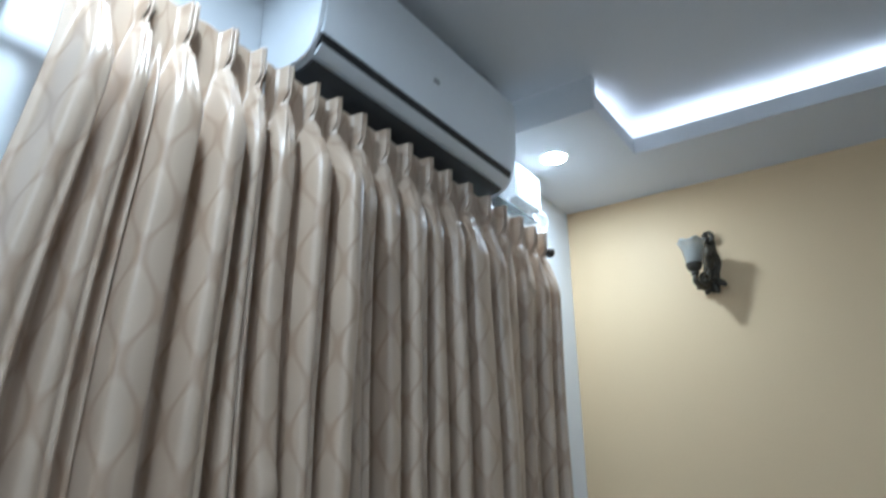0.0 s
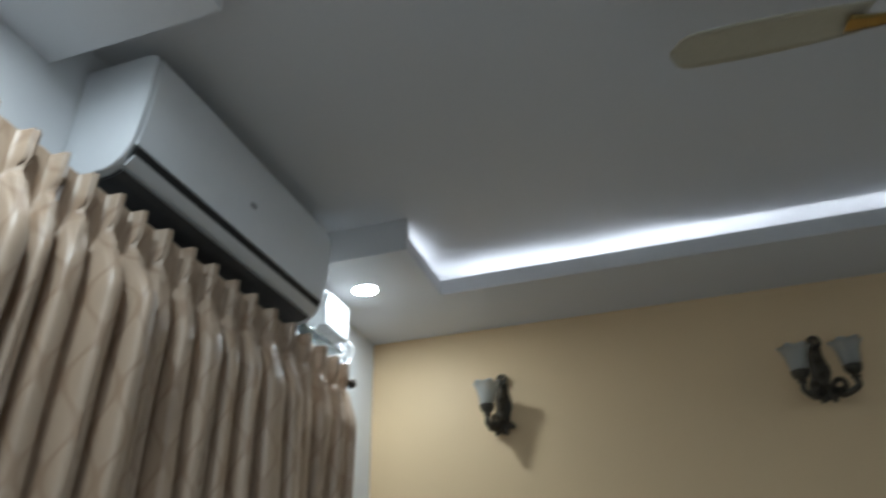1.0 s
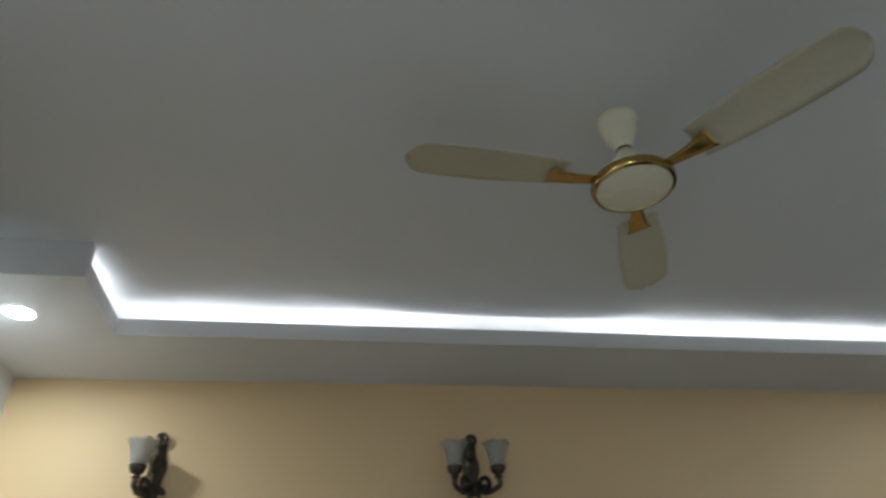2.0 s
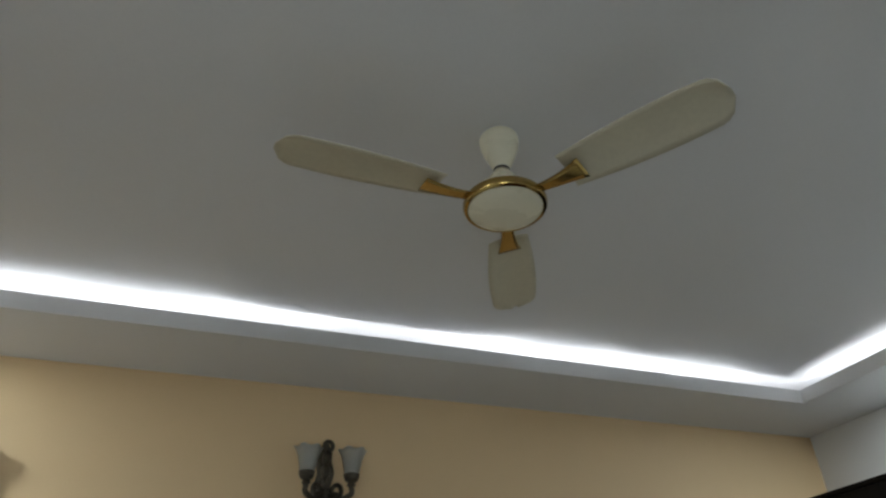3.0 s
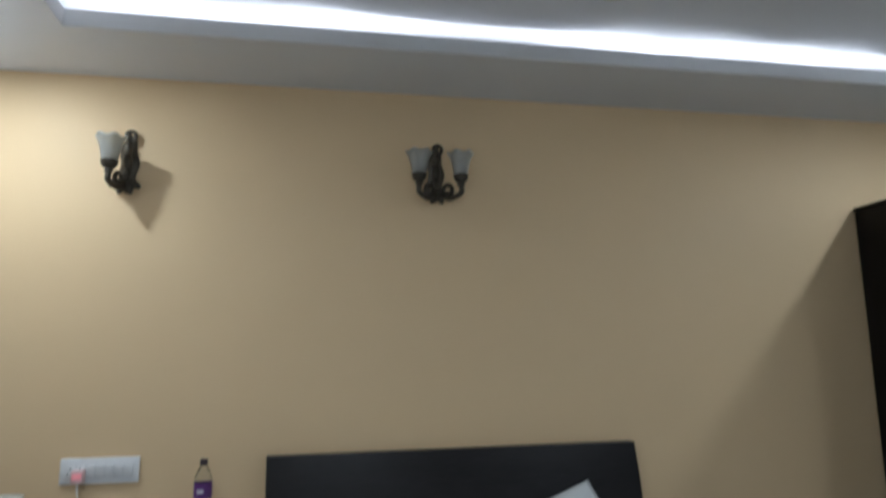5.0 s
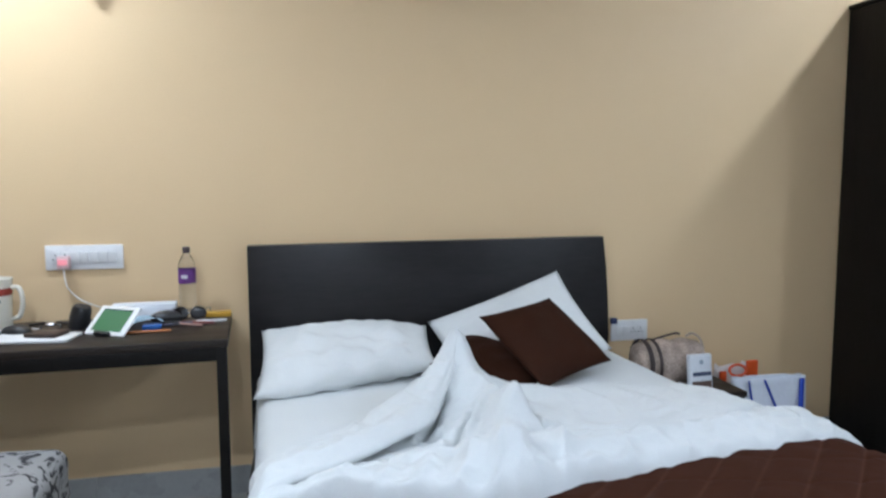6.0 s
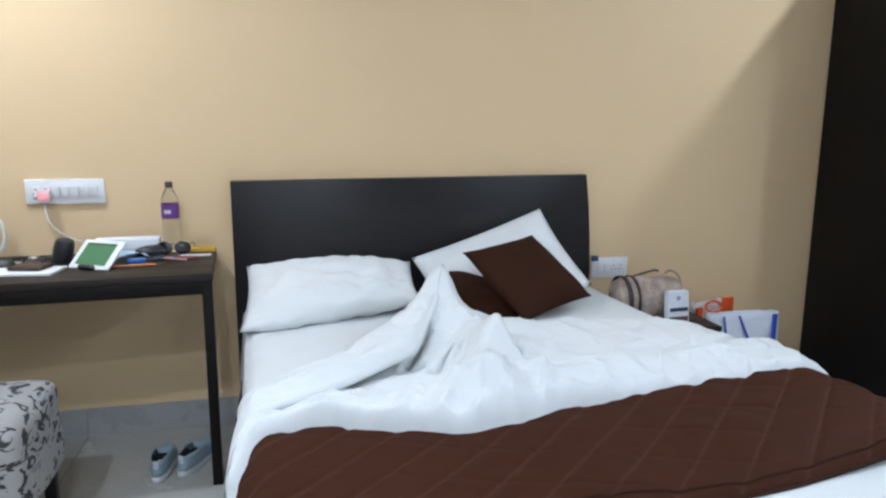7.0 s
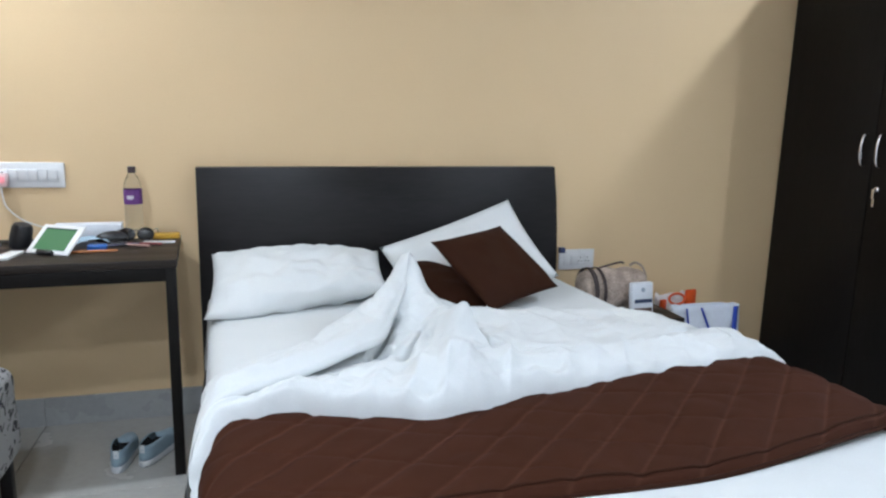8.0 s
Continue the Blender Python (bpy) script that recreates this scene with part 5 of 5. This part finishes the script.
def handbag():
    x0, x1, y = 2.81, 3.105, -0.26
    t = thing("handbag", (2.98, y, NZ), "slouched beige and brown striped handbag on the nightstand", "handbag")
    beige = mat("beige_canvas", (0.38, 0.30, 0.25), 0.8, var=0.55, big=20, fine=150, bump=0.15)
    strap_m = mat("dark_strap", (0.045, 0.03, 0.028), 0.6, var=0.2, big=14)

    def hull(u, v):
        a = v * 2 * math.pi
        k = 1 - 0.16 * abs(2 * u - 1) ** 4
        if u < 0.03 or u > 0.97:
            k *= 0.75
        r = 0.095 * k * (1 + 0.07 * wrinkle(u * 3, math.sin(a), 2, 5))
        zz = math.sin(a)
        zz = max(zz, -0.92)
        return Vector((x0 + (x1 - x0) * u, y + r * 0.95 * math.cos(a), NZ + 0.098 + r * 1.05 * zz))
    bm = sheet_grid(fresh(), hull, 30, 30)
    bmesh.ops.remove_doubles(bm, verts=bm.verts, dist=0.0005)
    bmesh.ops.holes_fill(bm, edges=[e for e in bm.edges if e.is_boundary])
    part("body", bm, beige, t, "beige canvas body", smooth=70)
    for u, w in ((0.10, 0.020), (0.24, 0.012)):
        bm = fresh()
        xs = x0 + (x1 - x0) * u
        rings = []
        for dx in (-w / 2, w / 2):
            rings.append([bm.verts.new((xs + dx, y + 0.0955 * math.cos(a), NZ + 0.099 + 0.103 * max(math.sin(a), -0.92))) for a in [2 * math.pi * i / 36 for i in range(36)]])
        ring_faces(bm, rings, True, False)
        b = part("band", bm, strap_m, t, "dark brown strap")
        s = b.modifiers.new("thick", "SOLIDIFY")
        s.thickness, s.offset = 0.004, 0
    part("carry_handle", tube(fresh(), spline([(2.90, y + 0.02, NZ + 0.195), (2.96, y + 0.03, NZ + 0.206), (3.01, y + 0.03, NZ + 0.216), (3.03, y + 0.03, NZ + 0.212)], 6), 0.005, 8), strap_m, t)
    part("carry_handle", tube(fresh(), spline([(3.06, y + 0.03, NZ + 0.200), (3.085, y + 0.02, NZ + 0.214), (3.11, y, NZ + 0.195), (3.118, y - 0.02, NZ + 0.15)], 6), 0.005, 8), beige, t)


handbag()


def packet():
    t = thing("snack_packet", (3.065, -0.375, NZ), "white and blue packet with a dark printed window", "packet")
    m = Matrix.Translation((3.040, -0.385, NZ)) @ pose(0, 0, 0, -6, 0, 4)
    b = part("pouch", box(fresh(), -0.056, -0.014, 0.0, 0.056, 0.014, 0.158, 0.010, 3, m=m), mat("white_foil", (0.70, 0.73, 0.78), 0.35, var=0.06, big=20), t)
    part("print_band", box(fresh(), -0.042, -0.0160, 0.068, 0.046, -0.0145, 0.084, m=m), mat("navy_print", (0.03, 0.05, 0.11), 0.4, var=0.1), b, "navy blue printed bar")
    part("window", box(fresh(), -0.046, -0.0155, 0.006, 0.046, -0.0142, 0.046, m=m), mat("brown_print", (0.10, 0.06, 0.045), 0.4, var=0.4, big=60), b, "brown printed window")
    part("logo", lathe(fresh(), [(0.010, 0), (0.010, 0.001)], 14, m @ Matrix.Translation((0, -0.0145, 0.125)) @ pose(0, 0, 0, 90, 0, 0)), mat("grey_print", (0.30, 0.36, 0.44), 0.4), b)


packet()


def bag_mesh(x0, x1, y0, y1, h, seed, slump=0.02, m=None):
    """A soft upright carrier bag with a crumpled open top."""
    bm = fresh()
    n, rows = 40, 16
    rings = []
    for j in range(rows + 1):
        v = j / rows
        row = []
        for i in range(n):
            a = 2 * math.pi * i / n
            cx = math.copysign(abs(math.cos(a)) ** 0.35, math.cos(a))
            cy = math.copysign(abs(math.sin(a)) ** 0.6, math.sin(a)) * (1 - 0.75 * v)
            w = wrinkle(cx * 2 + cy, v * 3, 2.2, seed)
            p = Vector(((x0 + x1) / 2 + (x1 - x0) / 2 * cx * (1 - 0.03 * v) + slump * w * 0.4, (y0 + y1) / 2 + (y1 - y0) / 2 * cy + slump * w, h * v + (slump * wrinkle(cx * 3, cy, 1.5, seed + 4) if v > 0.9 else 0)))
            row.append(bm.verts.new((m @ p) if m else p))
        rings.append(row)
    ring_faces(bm, rings, True, False)
    bm.faces.new(rings[0][::-1])
    return bm


def carrier_bags():
    t = thing("carrier_bag", (3.45, -0.25, 0), "white paper carrier bag with blue stripes on the floor", "bag")
    m = Matrix.Translation((3.455, -0.265, 0)) @ Matrix.Rotation(radians(-2), 4, "Z")
    b = part("bag_body", bag_mesh(-0.185, 0.185, -0.07, 0.07, 0.432, 3, 0.012, m), mat("white_bag_paper", (0.68, 0.72, 0.80), 0.45, var=0.05, big=9, fine=60, bump=0.1), t, "white glossy paper body", smooth=60)
    s = b.modifiers.new("paper", "SOLIDIFY")
    s.thickness, s.offset = 0.0015, 0
    blue = mat("royal_blue_print", (0.02, 0.06, 0.42), 0.4, var=0.08)
    for x, w, lean in ((0.128, 0.026, -0.02), (-0.10, 0.009, 0.012), (0.02, 0.012, 0.055)):
        bm = fresh()
        prev = None
        for j in range(13):
            v = j / 12
            yy = -0.0735 * (1 - 0.75 * v) - 0.006
            xx = x + lean * (0.5 - v) * 2
            cur = [bm.verts.new(m @ Vector((xx - w / 2, yy, 0.432 * (0.30 + 0.68 * v)))), bm.verts.new(m @ Vector((xx + w / 2, yy, 0.432 * (0.30 + 0.68 * v))))]
            if prev:
                bm.faces.new((prev[0], prev[1], cur[1], cur[0]))
            prev = cur
        st = part("stripe", bm, blue, t, "royal blue stripe")
        s = st.modifiers.new("ink", "SOLIDIFY")
        s.thickness, s.offset = 0.001, 0
    t = thing("plastic_bag", (3.34, -0.12, 0), "crumpled white and orange plastic bag", "bag")
    m = Matrix.Translation((3.375, -0.115, -0.025)) @ Matrix.Rotation(radians(5), 4, "Z")
    b = part("bag_body", bag_mesh(-0.10, 0.105, -0.06, 0.06, 0.475, 8, 0.022, m), mat("thin_white_plastic", (0.72, 0.66, 0.64), 0.4, var=0.06, big=10), t, smooth=60)
    s = b.modifiers.new("film", "SOLIDIFY")
    s.thickness, s.offset = 0.001, 0
    orange = mat("orange_plastic", (0.70, 0.09, 0.015), 0.4, var=0.08)
    bm = box(fresh(), 0.050, -0.045, 0.425, 0.110, -0.028, 0.500, 0.006, m=m)
    part("corner_print", bm, orange, t, "bright orange corner")
    part("corner_print", box(fresh(), -0.100, -0.050, 0.410, -0.066, -0.034, 0.462, 0.006, m=m), orange, t, "bright orange corner")
    part("loop_handle", tube(fresh(), [m @ Vector((-0.01 + 0.045 * math.cos(a), -0.05 + 0.008 * math.sin(a), 0.462 + 0.024 * math.sin(a))) for a in [2 * math.pi * i / 24 for i in range(25)]], 0.006, 8), orange, t, "orange loop handle")


carrier_bags()


# ---- floor tiles and skirting, piece by piece ----
floor = tagged(obj("floor", box(fresh(), 0, RY, -0.1, RX, 0, -0.0045), grout_mat), "grey vitrified tile floor", "", "", "structure")
base = tagged(new("baseboard"), "grey tile skirting along the wall", "", "", "structure")
PITCH = 0.6


def tile_mesh(name, sx, sy, sz, material):
    bm = box(fresh(), -sx / 2, -sy / 2, 0, sx / 2, sy / 2, sz)
    bmesh.ops.bevel(bm, geom=[e for e in bm.edges if min(v.co.z for v in e.verts) > sz / 2], offset=0.0012, segments=1, affect="EDGES")
    me = bpy.data.meshes.new(name)
    bm.to_mesh(me)
    bm.free()
    me.materials.append(material)
    return me


cache = {}
nx, ny = int(math.ceil(RX / PITCH)), int(math.ceil(-RY / PITCH))
for i in range(nx):
    for j in range(ny):
        xa, xb = i * PITCH, min((i + 1) * PITCH, RX)
        ya, yb = -j * PITCH, max(-(j + 1) * PITCH, RY)
        key = (round(xb - xa, 3), round(ya - yb, 3))
        if key not in cache:
            cache[key] = tile_mesh("tile", key[0] - 0.003, key[1] - 0.003, 0.0045, tile_mat)
        ob = new("tile", cache[key])
        ob.location = ((xa + xb) / 2, (ya + yb) / 2, -0.0045)
        ob.parent = floor
SKH = 0.117
for i in range(nx):
    xa, xb = i * PITCH, min((i + 1) * PITCH, 4.03)
    if xb - xa < 0.05:
        continue
    key = ("n", round(xb - xa, 3))
    if key not in cache:
        cache[key] = tile_mesh("skirting_tile", xb - xa - 0.002, 0.011, SKH, skirt_mat)
    ob = new("skirting_tile", cache[key])
    ob.location = ((xa + xb) / 2, -0.0060, 0.0005)
    ob.parent = base
for side, x in (("w", 0.0065), ("e", RX - 0.0065)):
    for j in range(ny):
        ya, yb = -j * PITCH - (0.013 if j == 0 else 0), max(-(j + 1) * PITCH, RY)
        if side == "e" and j < 2:
            continue
        key = ("s", round(ya - yb, 3))
        if key not in cache:
            cache[key] = tile_mesh("skirting_tile", 0.011, ya - yb - 0.002, SKH, skirt_mat)
        ob = new("skirting_tile", cache[key])
        ob.location = (x, (ya + yb) / 2, 0.0005)
        ob.parent = base
